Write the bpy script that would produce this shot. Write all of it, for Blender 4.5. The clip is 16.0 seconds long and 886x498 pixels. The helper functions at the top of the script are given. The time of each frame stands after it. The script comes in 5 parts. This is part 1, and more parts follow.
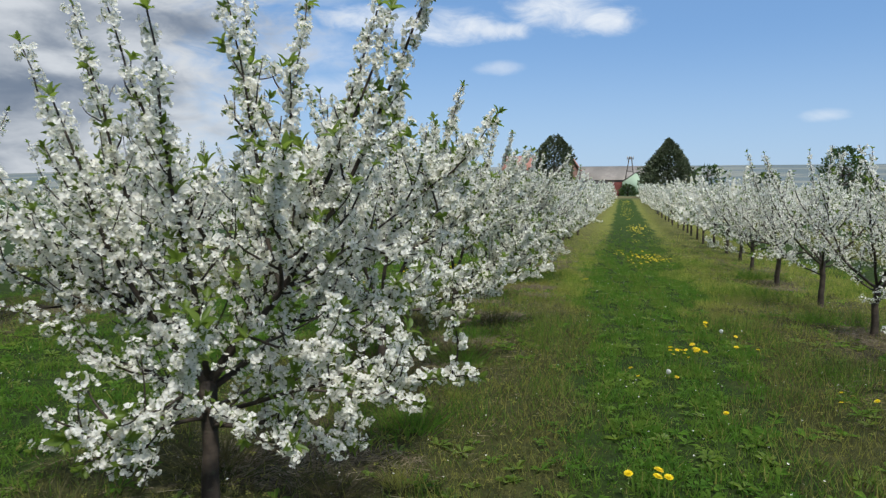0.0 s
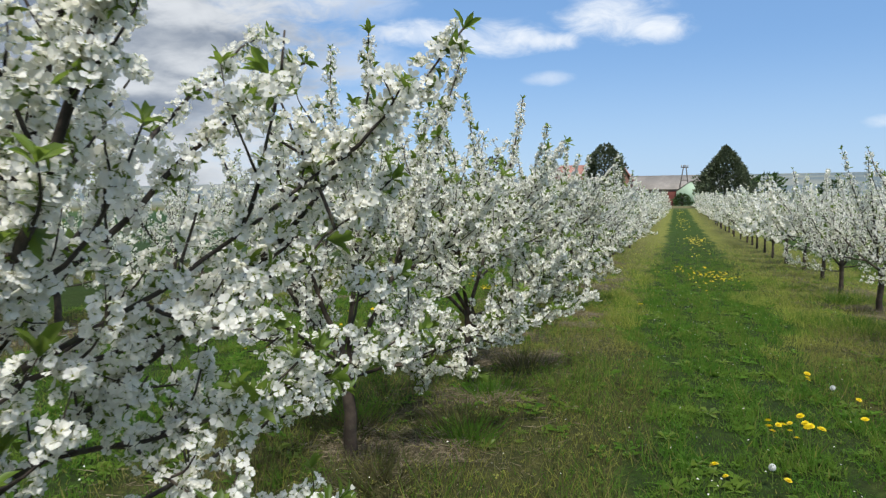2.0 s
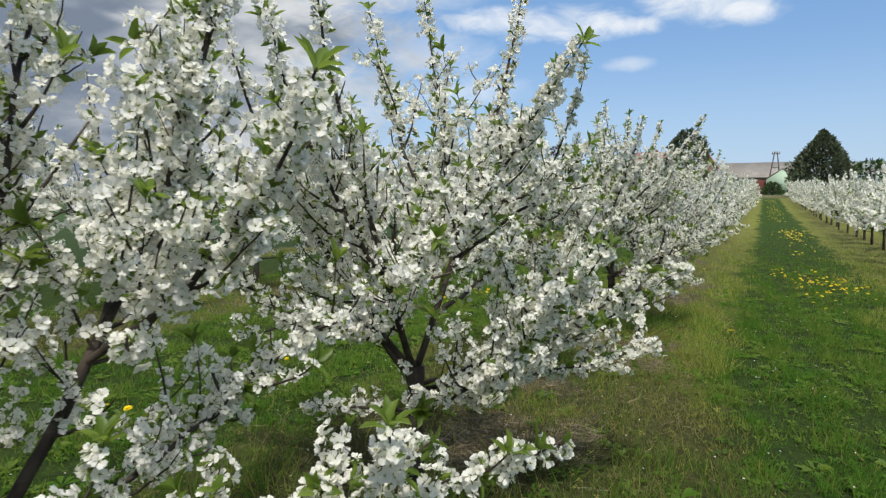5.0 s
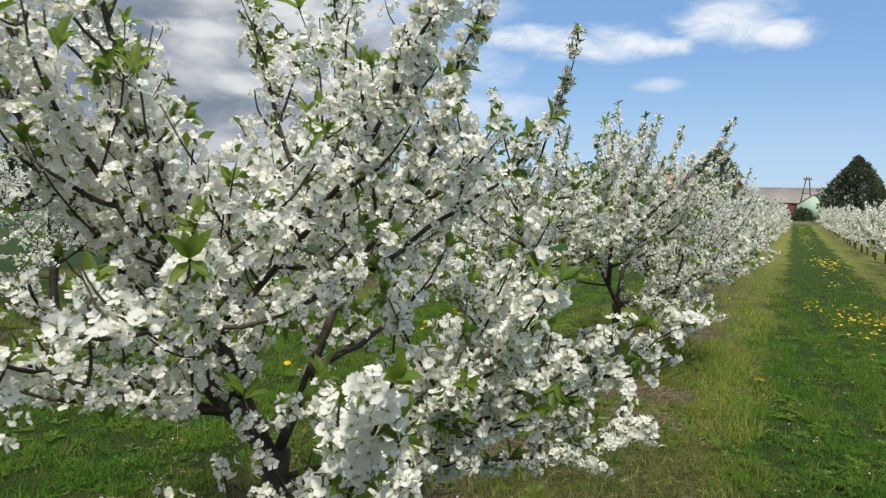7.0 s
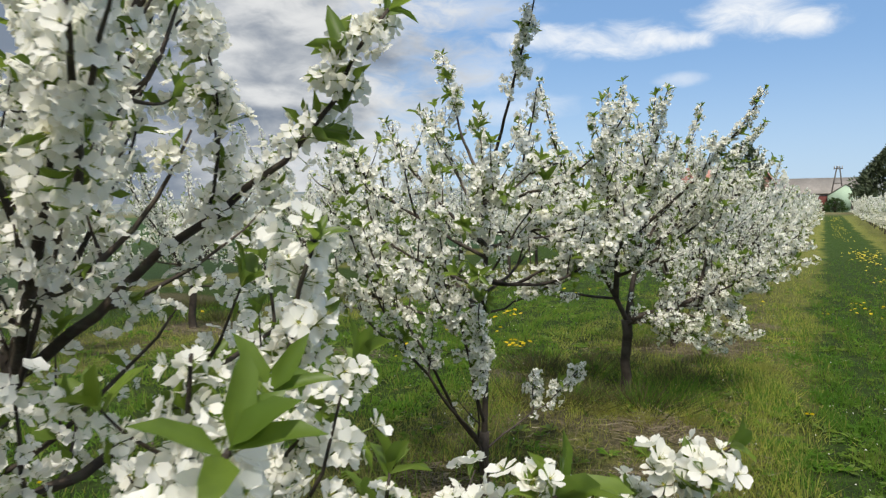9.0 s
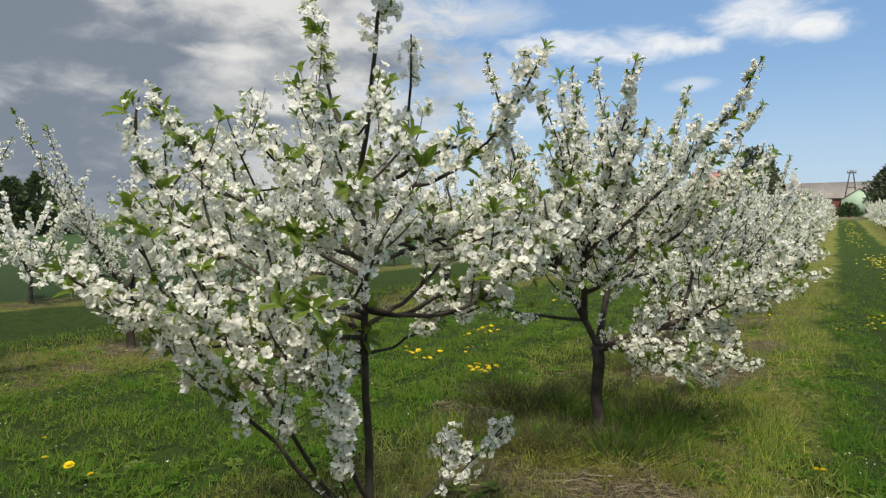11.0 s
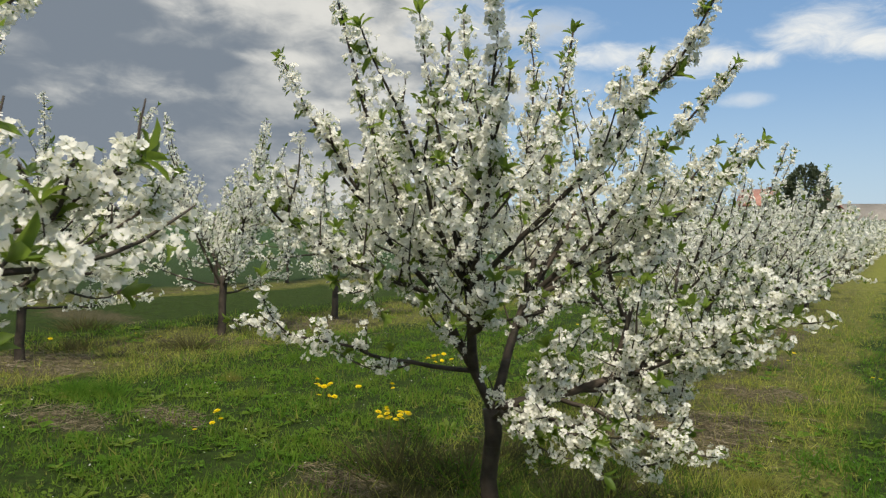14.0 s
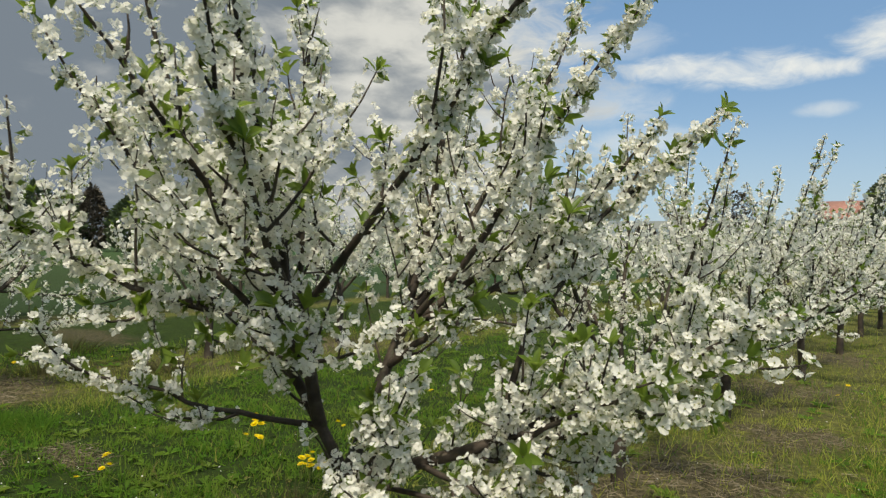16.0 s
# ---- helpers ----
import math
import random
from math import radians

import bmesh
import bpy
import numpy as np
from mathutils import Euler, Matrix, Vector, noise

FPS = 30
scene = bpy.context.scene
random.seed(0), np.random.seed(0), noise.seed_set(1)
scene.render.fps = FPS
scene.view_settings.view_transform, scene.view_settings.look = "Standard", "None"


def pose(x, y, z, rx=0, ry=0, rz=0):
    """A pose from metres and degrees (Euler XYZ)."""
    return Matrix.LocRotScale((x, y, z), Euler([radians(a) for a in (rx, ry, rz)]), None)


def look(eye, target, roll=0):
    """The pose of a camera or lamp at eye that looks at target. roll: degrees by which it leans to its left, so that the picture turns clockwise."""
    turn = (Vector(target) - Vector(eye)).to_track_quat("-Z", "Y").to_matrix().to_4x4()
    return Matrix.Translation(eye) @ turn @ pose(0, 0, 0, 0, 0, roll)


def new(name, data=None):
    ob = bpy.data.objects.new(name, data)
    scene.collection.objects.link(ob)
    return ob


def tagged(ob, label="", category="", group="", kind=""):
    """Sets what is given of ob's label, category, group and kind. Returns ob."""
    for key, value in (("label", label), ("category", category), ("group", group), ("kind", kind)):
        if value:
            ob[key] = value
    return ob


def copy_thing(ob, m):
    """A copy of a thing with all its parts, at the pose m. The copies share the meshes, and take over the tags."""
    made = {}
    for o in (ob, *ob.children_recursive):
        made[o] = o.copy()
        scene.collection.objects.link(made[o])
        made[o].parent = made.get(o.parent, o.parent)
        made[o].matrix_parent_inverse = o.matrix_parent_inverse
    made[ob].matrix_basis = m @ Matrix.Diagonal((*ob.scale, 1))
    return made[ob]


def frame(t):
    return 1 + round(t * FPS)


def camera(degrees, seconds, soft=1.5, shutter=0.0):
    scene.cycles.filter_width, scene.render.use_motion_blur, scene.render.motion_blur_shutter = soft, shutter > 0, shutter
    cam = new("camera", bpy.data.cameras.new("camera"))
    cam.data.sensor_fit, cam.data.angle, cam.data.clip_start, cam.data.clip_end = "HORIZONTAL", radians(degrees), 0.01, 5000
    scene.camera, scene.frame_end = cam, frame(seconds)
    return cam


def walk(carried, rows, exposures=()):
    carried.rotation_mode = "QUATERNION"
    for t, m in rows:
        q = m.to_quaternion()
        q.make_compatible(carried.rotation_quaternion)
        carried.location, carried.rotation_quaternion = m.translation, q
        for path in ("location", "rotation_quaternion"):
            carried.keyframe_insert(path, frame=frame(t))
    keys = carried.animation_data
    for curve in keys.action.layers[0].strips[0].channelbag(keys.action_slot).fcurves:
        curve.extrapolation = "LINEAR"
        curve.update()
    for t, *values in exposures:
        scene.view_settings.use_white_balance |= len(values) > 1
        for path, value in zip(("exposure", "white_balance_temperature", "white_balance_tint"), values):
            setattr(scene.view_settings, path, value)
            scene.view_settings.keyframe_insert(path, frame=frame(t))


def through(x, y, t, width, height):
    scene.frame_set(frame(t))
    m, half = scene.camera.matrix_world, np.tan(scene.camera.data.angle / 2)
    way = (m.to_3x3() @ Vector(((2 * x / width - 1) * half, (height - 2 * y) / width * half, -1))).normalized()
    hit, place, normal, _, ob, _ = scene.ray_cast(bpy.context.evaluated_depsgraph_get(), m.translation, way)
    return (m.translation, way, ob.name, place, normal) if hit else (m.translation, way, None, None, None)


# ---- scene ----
cam = camera(66.9, 16.0, soft=1.25, shutter=0.15)
PATH = [
    (0, (0.025, 0.071, 1.583), (-0.489, 1.998, 1.433), 0.2),
    (0.5, (-0.027, 0.529, 1.577), (-0.463, 2.474, 1.416), 1.1),
    (1, (-0.031, 1.025, 1.58), (-0.628, 2.926, 1.409), 0.7),
    (1.5, (-0.094, 1.471, 1.589), (-0.723, 3.363, 1.439), 2.2),
    (2, (-0.096, 1.931, 1.565), (-0.751, 3.817, 1.449), -0.2),
    (2.5, (-0.105, 2.395, 1.559), (-0.853, 4.247, 1.453), 0.5),
    (3, (-0.144, 2.867, 1.565), (-0.953, 4.694, 1.465), -1.0),
    (3.5, (-0.135, 3.353, 1.559), (-1.013, 5.146, 1.454), -2.5),
    (4, (-0.194, 3.921, 1.519), (-1.137, 5.679, 1.374), -2.6),
    (4.5, (-0.272, 4.414, 1.53), (-1.133, 6.212, 1.367), -0.2),
    (6.8, (-0.375, 5.93, 1.47), (-1.284, 7.708, 1.364), 1.5),
    (7, (-0.398, 6.063, 1.485), (-1.32, 7.834, 1.378), 2.0),
    (7.5, (-0.425, 6.371, 1.484), (-1.365, 8.133, 1.378), 0.4),
    (8, (-0.433, 6.742, 1.479), (-1.482, 8.442, 1.379), 0.4),
    (8.5, (-0.471, 7.006, 1.477), (-1.552, 8.686, 1.377), -0.5),
    (9, (-0.528, 7.274, 1.494), (-1.515, 9.011, 1.397), 0.0),
    (11.3, (-0.517, 8.512, 1.484), (-1.537, 10.231, 1.413), -0.1),
    (11.5, (-0.501, 8.632, 1.491), (-1.539, 10.341, 1.423), 0.5),
    (12, (-0.492, 8.925, 1.493), (-1.545, 10.625, 1.431), 0.9),
    (12.5, (-0.514, 9.198, 1.5), (-1.571, 10.895, 1.445), 0.9),
    (13, (-0.48, 9.501, 1.489), (-1.547, 11.192, 1.441), -0.5),
    (13.5, (-0.401, 9.77, 1.486), (-1.534, 11.418, 1.441), 1.1),
    (14, (-0.359, 10.044, 1.478), (-1.48, 11.699, 1.426), 1.7),
    (14.5, (-0.3, 10.289, 1.476), (-1.409, 11.953, 1.436), 0.8),
    (15, (-0.197, 10.623, 1.469), (-1.391, 12.227, 1.447), -1.6),
    (15.5, (-0.15, 10.885, 1.457), (-1.393, 12.453, 1.448), -1.6),
    (16, (-0.16, 11.212, 1.458), (-1.44, 12.749, 1.454), 1.2),
]
walk(cam, [(t, look(eye, target, roll)) for t, eye, target, roll in PATH],
     [(0.0, 0.24, 6250, 8), (1.5, 0.38, 6300, 8), (2.5, 0.39, 6350, 8), (4.7, 0.34, 6500, 8), (7.0, 0.42, 6600, 8), (9.0, 0.42, 6700, 8), (11.5, 0.36, 7000, 8), (14.0, 0.32, 7150, 6.5), (16.0, 0.27, 7300, 4.5)])


# ---------------------------------------------------------------- light and sky
SUN = Vector((0.25, -0.46, 0.87)).normalized()
SUN_EL, SUN_AZ = math.asin(SUN.z), math.atan2(SUN.x, SUN.y)

sun_data = bpy.data.lights.new("sun", "SUN")
sun_data.energy, sun_data.angle, sun_data.color = 3.5, radians(4.0), (1.0, 0.955, 0.87)
sun = new("sun", sun_data)
sun.matrix_world = look(SUN * 60, (0, 0, 0))


class Nodes:
    """Short hand for node trees."""

    def __init__(self, tree):
        self.tree = tree
        tree.nodes.clear()

    def add(self, kind, **values):
        node = self.tree.nodes.new(kind)
        for key, value in values.items():
            setattr(node, key, value)
        return node

    def link(self, a, b):
        self.tree.links.new(a, b)

    def feed(self, socket, value):
        if isinstance(value, (int, float, tuple)):
            socket.default_value = value
        else:
            self.link(value, socket)

    def maths(self, op, a, b=0.0, c=0.0, clamp=False):
        node = self.add("ShaderNodeMath", operation=op, use_clamp=clamp)
        for socket, value in zip(node.inputs, (a, b, c)):
            self.feed(socket, value)
        return node.outputs[0]

    def span(self, value, a, b, lo=0.0, hi=1.0):
        node = self.add("ShaderNodeMapRange", interpolation_type="SMOOTHSTEP")
        for socket, v in zip(node.inputs, (value, a, b, lo, hi)):
            self.feed(socket, v)
        return node.outputs[0]

    def mix(self, fac, a, b, blend="MIX"):
        node = self.add("ShaderNodeMix", data_type="RGBA", blend_type=blend)
        self.feed(node.inputs[0], fac)
        self.feed(node.inputs[6], (*a, 1.0) if isinstance(a, tuple) and len(a) == 3 else a)
        self.feed(node.inputs[7], (*b, 1.0) if isinstance(b, tuple) and len(b) == 3 else b)
        return node.outputs[2]

    def noise(self, vector, scale, detail=4.0, rough=0.55, distort=0.0):
        node = self.add("ShaderNodeTexNoise")
        if vector is not None:
            self.link(vector, node.inputs["Vector"])
        node.inputs["Scale"].default_value = scale
        node.inputs["Detail"].default_value = detail
        node.inputs["Roughness"].default_value = rough
        node.inputs["Distortion"].default_value = distort
        return node.outputs["Fac"]

    def xyz(self, x, y, z=0.0):
        node = self.add("ShaderNodeCombineXYZ")
        for socket, value in zip(node.inputs, (x, y, z)):
            self.feed(socket, value)
        return node.outputs[0]


SKY = 0.092
world = bpy.data.worlds.new("world")
scene.world = world
world.use_nodes = True
n = Nodes(world.node_tree)
sky = n.add("ShaderNodeTexSky", sky_type="NISHITA", sun_disc=False)
sky.sun_elevation, sky.sun_rotation = SUN_EL, SUN_AZ
sky.air_density, sky.dust_density, sky.ozone_density = 1.0, 0.6, 2.0
way = n.add("ShaderNodeTexCoord").outputs["Generated"]
sep = n.add("ShaderNodeSeparateXYZ")
n.link(way, sep.inputs[0])
az = n.maths("MULTIPLY", n.maths("ARCTAN2", n.maths("MULTIPLY", sep.outputs[0], -1.0), sep.outputs[1]), 57.2958)
el = n.maths("MULTIPLY", n.maths("ARCSINE", sep.outputs[2]), 57.2958)
flat = n.xyz(n.maths("MULTIPLY", az, 0.1), n.maths("MULTIPLY", el, 0.22))
puff = n.maths("SUBTRACT", n.noise(flat, 2.6, 8.0, 0.62, 0.6), 0.5)
def ellipses(spots, ragged):
    """The strongest of several soft ellipses: azimuth to the left of the rows, elevation, half width, half height, with ragged edges."""
    best = None
    for a0, e0, wa, we in spots:
        u = n.maths("POWER", n.maths("ABSOLUTE", n.maths("DIVIDE", n.maths("SUBTRACT", az, a0), wa)), 2.0)
        v = n.maths("POWER", n.maths("ABSOLUTE", n.maths("DIVIDE", n.maths("SUBTRACT", el, e0), we)), 2.0)
        blob = n.maths("ADD", n.maths("SUBTRACT", n.maths("SUBTRACT", 1.0, u), v), n.maths("MULTIPLY", puff, ragged))
        best = blob if best is None else n.maths("MAXIMUM", best, blob)
    return best


# fair-weather clouds
fair = n.span(ellipses(((5.2, 15.3, 3.8, 1.9), (2.2, 14.2, 3.2, 1.0), (15.6, 14.1, 5.4, 1.25), (20.8, 14.5, 4.4, 1.0), (10.0, 13.7, 2.6, 0.7),
                        (-31.0, 17.0, 9.0, 2.6), (-52.0, 24.0, 14.0, 4.0)), 4.2), -0.9, 2.1, 0.0, 0.92)
# fainter veils and two small wisps
fair = n.maths("MAXIMUM", fair, n.span(ellipses(((10.2, 10.8, 1.9, 0.55), (-14.2, 6.2, 1.5, 0.45), (26.5, 12.0, 4.5, 1.9), (27.0, 16.8, 5.0, 1.6), (24.0, 9.0, 5.0, 1.2)), 3.2), -0.8, 2.0, 0.0, 0.5))
# the bank of rain cloud that fills the sky to the left
bank = n.maths("ADD", n.maths("DIVIDE", n.maths("SUBTRACT", az, n.maths("ADD", 29.0, n.maths("MULTIPLY", n.maths("ABSOLUTE", n.maths("SUBTRACT", el, 13.0)), 0.35))), 6.0), n.maths("MULTIPLY", puff, 4.0))
bank = n.span(bank, -1.0, 1.4, 0.0, 0.97)
streak = n.noise(n.xyz(n.maths("MULTIPLY", az, 0.07), n.maths("MULTIPLY", el, 0.15), 4.0), 1.3, 7.0, 0.52, 0.3)
depth = n.span(az, 30.0, 66.0, 0.20, -0.13)
low = n.span(el, 3.0, 11.0, 0.07, -0.02)
light = n.maths("ADD", n.maths("ADD", streak, depth), low)
mottle = n.noise(n.xyz(n.maths("MULTIPLY", az, 0.13), n.maths("MULTIPLY", el, 0.26), 9.0), 2.2, 6.0, 0.55, 0.5)
light = n.maths("ADD", light, n.maths("MULTIPLY", n.maths("SUBTRACT", mottle, 0.5), 0.46))
# lit heaps and bands in the bank
lit = ellipses(((59.3, 10.6, 5.0, 1.3), (64.0, 9.4, 3.5, 0.8), (47.8, 17.3, 9.0, 1.8), (39.0, 15.6, 5.0, 1.6), (36.3, 11.2, 5.0, 1.4), (42.0, 9.8, 4.0, 0.9),
                (31.0, 17.9, 5.0, 1.6), (48.0, 13.6, 4.0, 0.6), (36.0, 20.0, 6.0, 1.2)), 3.0)
light = n.maths("ADD", light, n.span(lit, -0.9, 1.5, 0.0, 0.25))
dark = ellipses(((64.0, 15.8, 5.0, 1.8), (64.0, 6.6, 8.0, 1.4), (55.0, 12.9, 4.0, 0.8)), 2.4)
light = n.maths("SUBTRACT", light, n.span(dark, -0.9, 1.3, 0.0, 0.15))
tone = n.span(light, 0.36, 0.92)
bank_colour = n.mix(tone, (1.72, 2.08, 2.70), (6.3, 6.4, 6.6))
haze = n.span(el, 0.0, 14.0, 0.55, 0.0)
base = n.mix(haze, n.mix(0.45, sky.outputs[0], (1.9, 4.0, 7.9)), (4.6, 5.9, 7.6))
# unseen cloud added higher up, over the whole sky, overbright to fill shade
fill_cloud = n.span(n.noise(way, 3.1, 6.0, 0.58, 0.3), 0.40, 0.62, 0.0, 0.92)
fill_cloud = n.maths("MULTIPLY", fill_cloud, n.span(el, 27.0, 40.0))
clear = n.mix(fill_cloud, n.mix(fair, base, (8.3, 8.4, 8.6)), (17.0, 17.0, 17.0))
full = n.mix(bank, clear, bank_colour)
back = n.add("ShaderNodeBackground")
n.link(full, back.inputs[0])
back.inputs[1].default_value = SKY
out = n.add("ShaderNodeOutputWorld")
n.link(back.outputs[0], out.inputs[0])


# ---------------------------------------------------------------- materials
def material(name):
    mat = bpy.data.materials.new(name)
    mat.use_nodes = True
    return mat, Nodes(mat.node_tree)


def finish(n, colour, rough=0.8, bump=None, strength=0.3, distance=0.01, metal=0.0, spec=0.3, through_light=0.0, through_colour=None):
    shader = n.add("ShaderNodeBsdfPrincipled")
    n.feed(shader.inputs["Base Color"], (*colour, 1.0) if isinstance(colour, tuple) else colour)
    n.feed(shader.inputs["Roughness"], rough)
    shader.inputs["Metallic"].default_value = metal
    shader.inputs["Specular IOR Level"].default_value = spec
    if bump is not None:
        b = n.add("ShaderNodeBump")
        b.inputs["Strength"].default_value, b.inputs["Distance"].default_value = strength, distance
        n.link(bump, b.inputs["Height"])
        n.link(b.outputs[0], shader.inputs["Normal"])
    result = shader.outputs[0]
    if through_light:
        clear = n.add("ShaderNodeBsdfTranslucent")
        n.feed(clear.inputs[0], (*through_colour, 1.0) if isinstance(through_colour, tuple) else through_colour)
        mixer = n.add("ShaderNodeMixShader")
        mixer.inputs[0].default_value = through_light
        n.link(result, mixer.inputs[1])
        n.link(clear.outputs[0], mixer.inputs[2])
        result = mixer.outputs[0]
    o = n.add("ShaderNodeOutputMaterial")
    n.link(result, o.inputs[0])


def where(n):
    return n.add("ShaderNodeTexCoord").outputs["Object"]


def island(n):
    return n.add("ShaderNodeNewGeometry").outputs["Random Per Island"]


def mottled(name, a, b, scale, rough=0.85, fine=None, bump=0.3, distance=0.01, c=None):
    """Two colours mixed by a coarse noise, with a fine grain over it."""
    mat, n = material(name)
    p = where(n)
    colour = n.mix(n.span(n.noise(p, scale, 5.0, 0.6), 0.35, 0.65), a, b)
    grain = n.noise(p, fine or scale * 12, 4.0, 0.6)
    if c:
        colour = n.mix(n.span(n.noise(p, scale * 3.3, 4.0), 0.55, 0.72), colour, c)
    colour = n.mix(0.5, colour, n.mix(grain, (0.25, 0.25, 0.25), (0.78, 0.78, 0.78)), "OVERLAY")
    finish(n, colour, rough, grain, bump, distance)
    return mat


def petal_material():
    mat, n = material("cherry_petal")
    r = island(n)
    colour = n.mix(r, (0.92, 0.90, 0.86), (0.86, 0.84, 0.78))
    finish(n, colour, 0.5, spec=0.25, through_light=0.50, through_colour=n.mix(r, (0.93, 0.91, 0.81), (0.87, 0.85, 0.71)))
    return mat


def leaf_material(name, a, b, through=0.4, rough=0.45, spec=0.35, patch=None):
    mat, n = material(name)
    r = island(n)
    p = where(n)
    colour = n.mix(r, a, b)
    colour = n.mix(n.span(n.noise(p, 60.0), 0.4, 0.7, 0.0, 0.35), colour, tuple(v * 0.6 for v in a))
    lit = tuple(min(1.0, v * 1.7) for v in b)
    if patch:
        # growth in patches of another shade
        where_patch = n.span(n.maths("ADD", n.maths("MULTIPLY", n.noise(p, 1.3, 4.0, 0.6), 0.6), n.maths("MULTIPLY", n.noise(p, 5.5, 3.0, 0.6), 0.4)), 0.44, 0.62, 0.0, 0.75)
        colour = n.mix(where_patch, colour, patch)
        lit = n.mix(where_patch, lit, tuple(min(1.0, v * 1.6) for v in patch))
    finish(n, colour, rough, spec=spec, through_light=through, through_colour=lit)
    return mat


def bark_material():
    mat, n = material("cherry_bark")
    p = where(n)
    rings = n.add("ShaderNodeMapping")
    n.link(p, rings.inputs[0])
    rings.inputs["Scale"].default_value = (6.0, 6.0, 60.0)
    band = n.noise(rings.outputs[0], 1.0, 4.0, 0.6)
    colour = n.mix(n.span(n.noise(p, 9.0), 0.35, 0.7), (0.027, 0.020, 0.015), (0.078, 0.059, 0.045))
    colour = n.mix(n.span(band, 0.58, 0.75, 0.0, 0.5), colour, (0.102, 0.086, 0.074))
    colour = n.mix(n.span(n.noise(p, 30.0, 3.0), 0.55, 0.72, 0.0, 0.6), colour, (0.060, 0.064, 0.036))
    finish(n, colour, 0.7, n.maths("ADD", band, n.noise(p, 120.0)), 0.7, 0.004)
    return mat


# where mulch of old grass lies open: middle and half sizes
STRAW_PATCHES = ((-1.62, 15.50, 0.62, 0.50), (-1.42, 11.95, 0.36, 0.30), (-1.28, 11.1, 0.28, 0.22), (-7.6, 13.4, 0.75, 0.50), (-5.4, 12.55, 0.45, 0.22), (-4.9, 13.1, 0.35, 0.16), (-10.8, 15.6, 1.2, 0.5),
                 (-1.84, 3.60, 0.60, 0.40), (-1.55, 7.33, 0.42, 0.28), (-1.85, 14.95, 0.60, 0.28), (-2.40, 12.60, 0.42, 0.18), (-1.80, 5.80, 0.50, 0.40), (-3.0, 12.9, 0.30, 0.18), (-1.9, 19.1, 0.6, 0.5), (-1.35, 17.1, 0.4, 0.4),
                 (-1.7, 8.7, 0.5, 0.5), (-2.2, 10.2, 0.5, 0.4), (-7.6, 8.0, 0.6, 0.8), (-7.8, 17.5, 0.6, 0.8), (2.9, 8.6, 0.6, 0.5), (2.8, 13.4, 0.5, 0.7), (2.9, 16.1, 0.5, 0.6), (-1.9, 22.0, 0.5, 0.6))


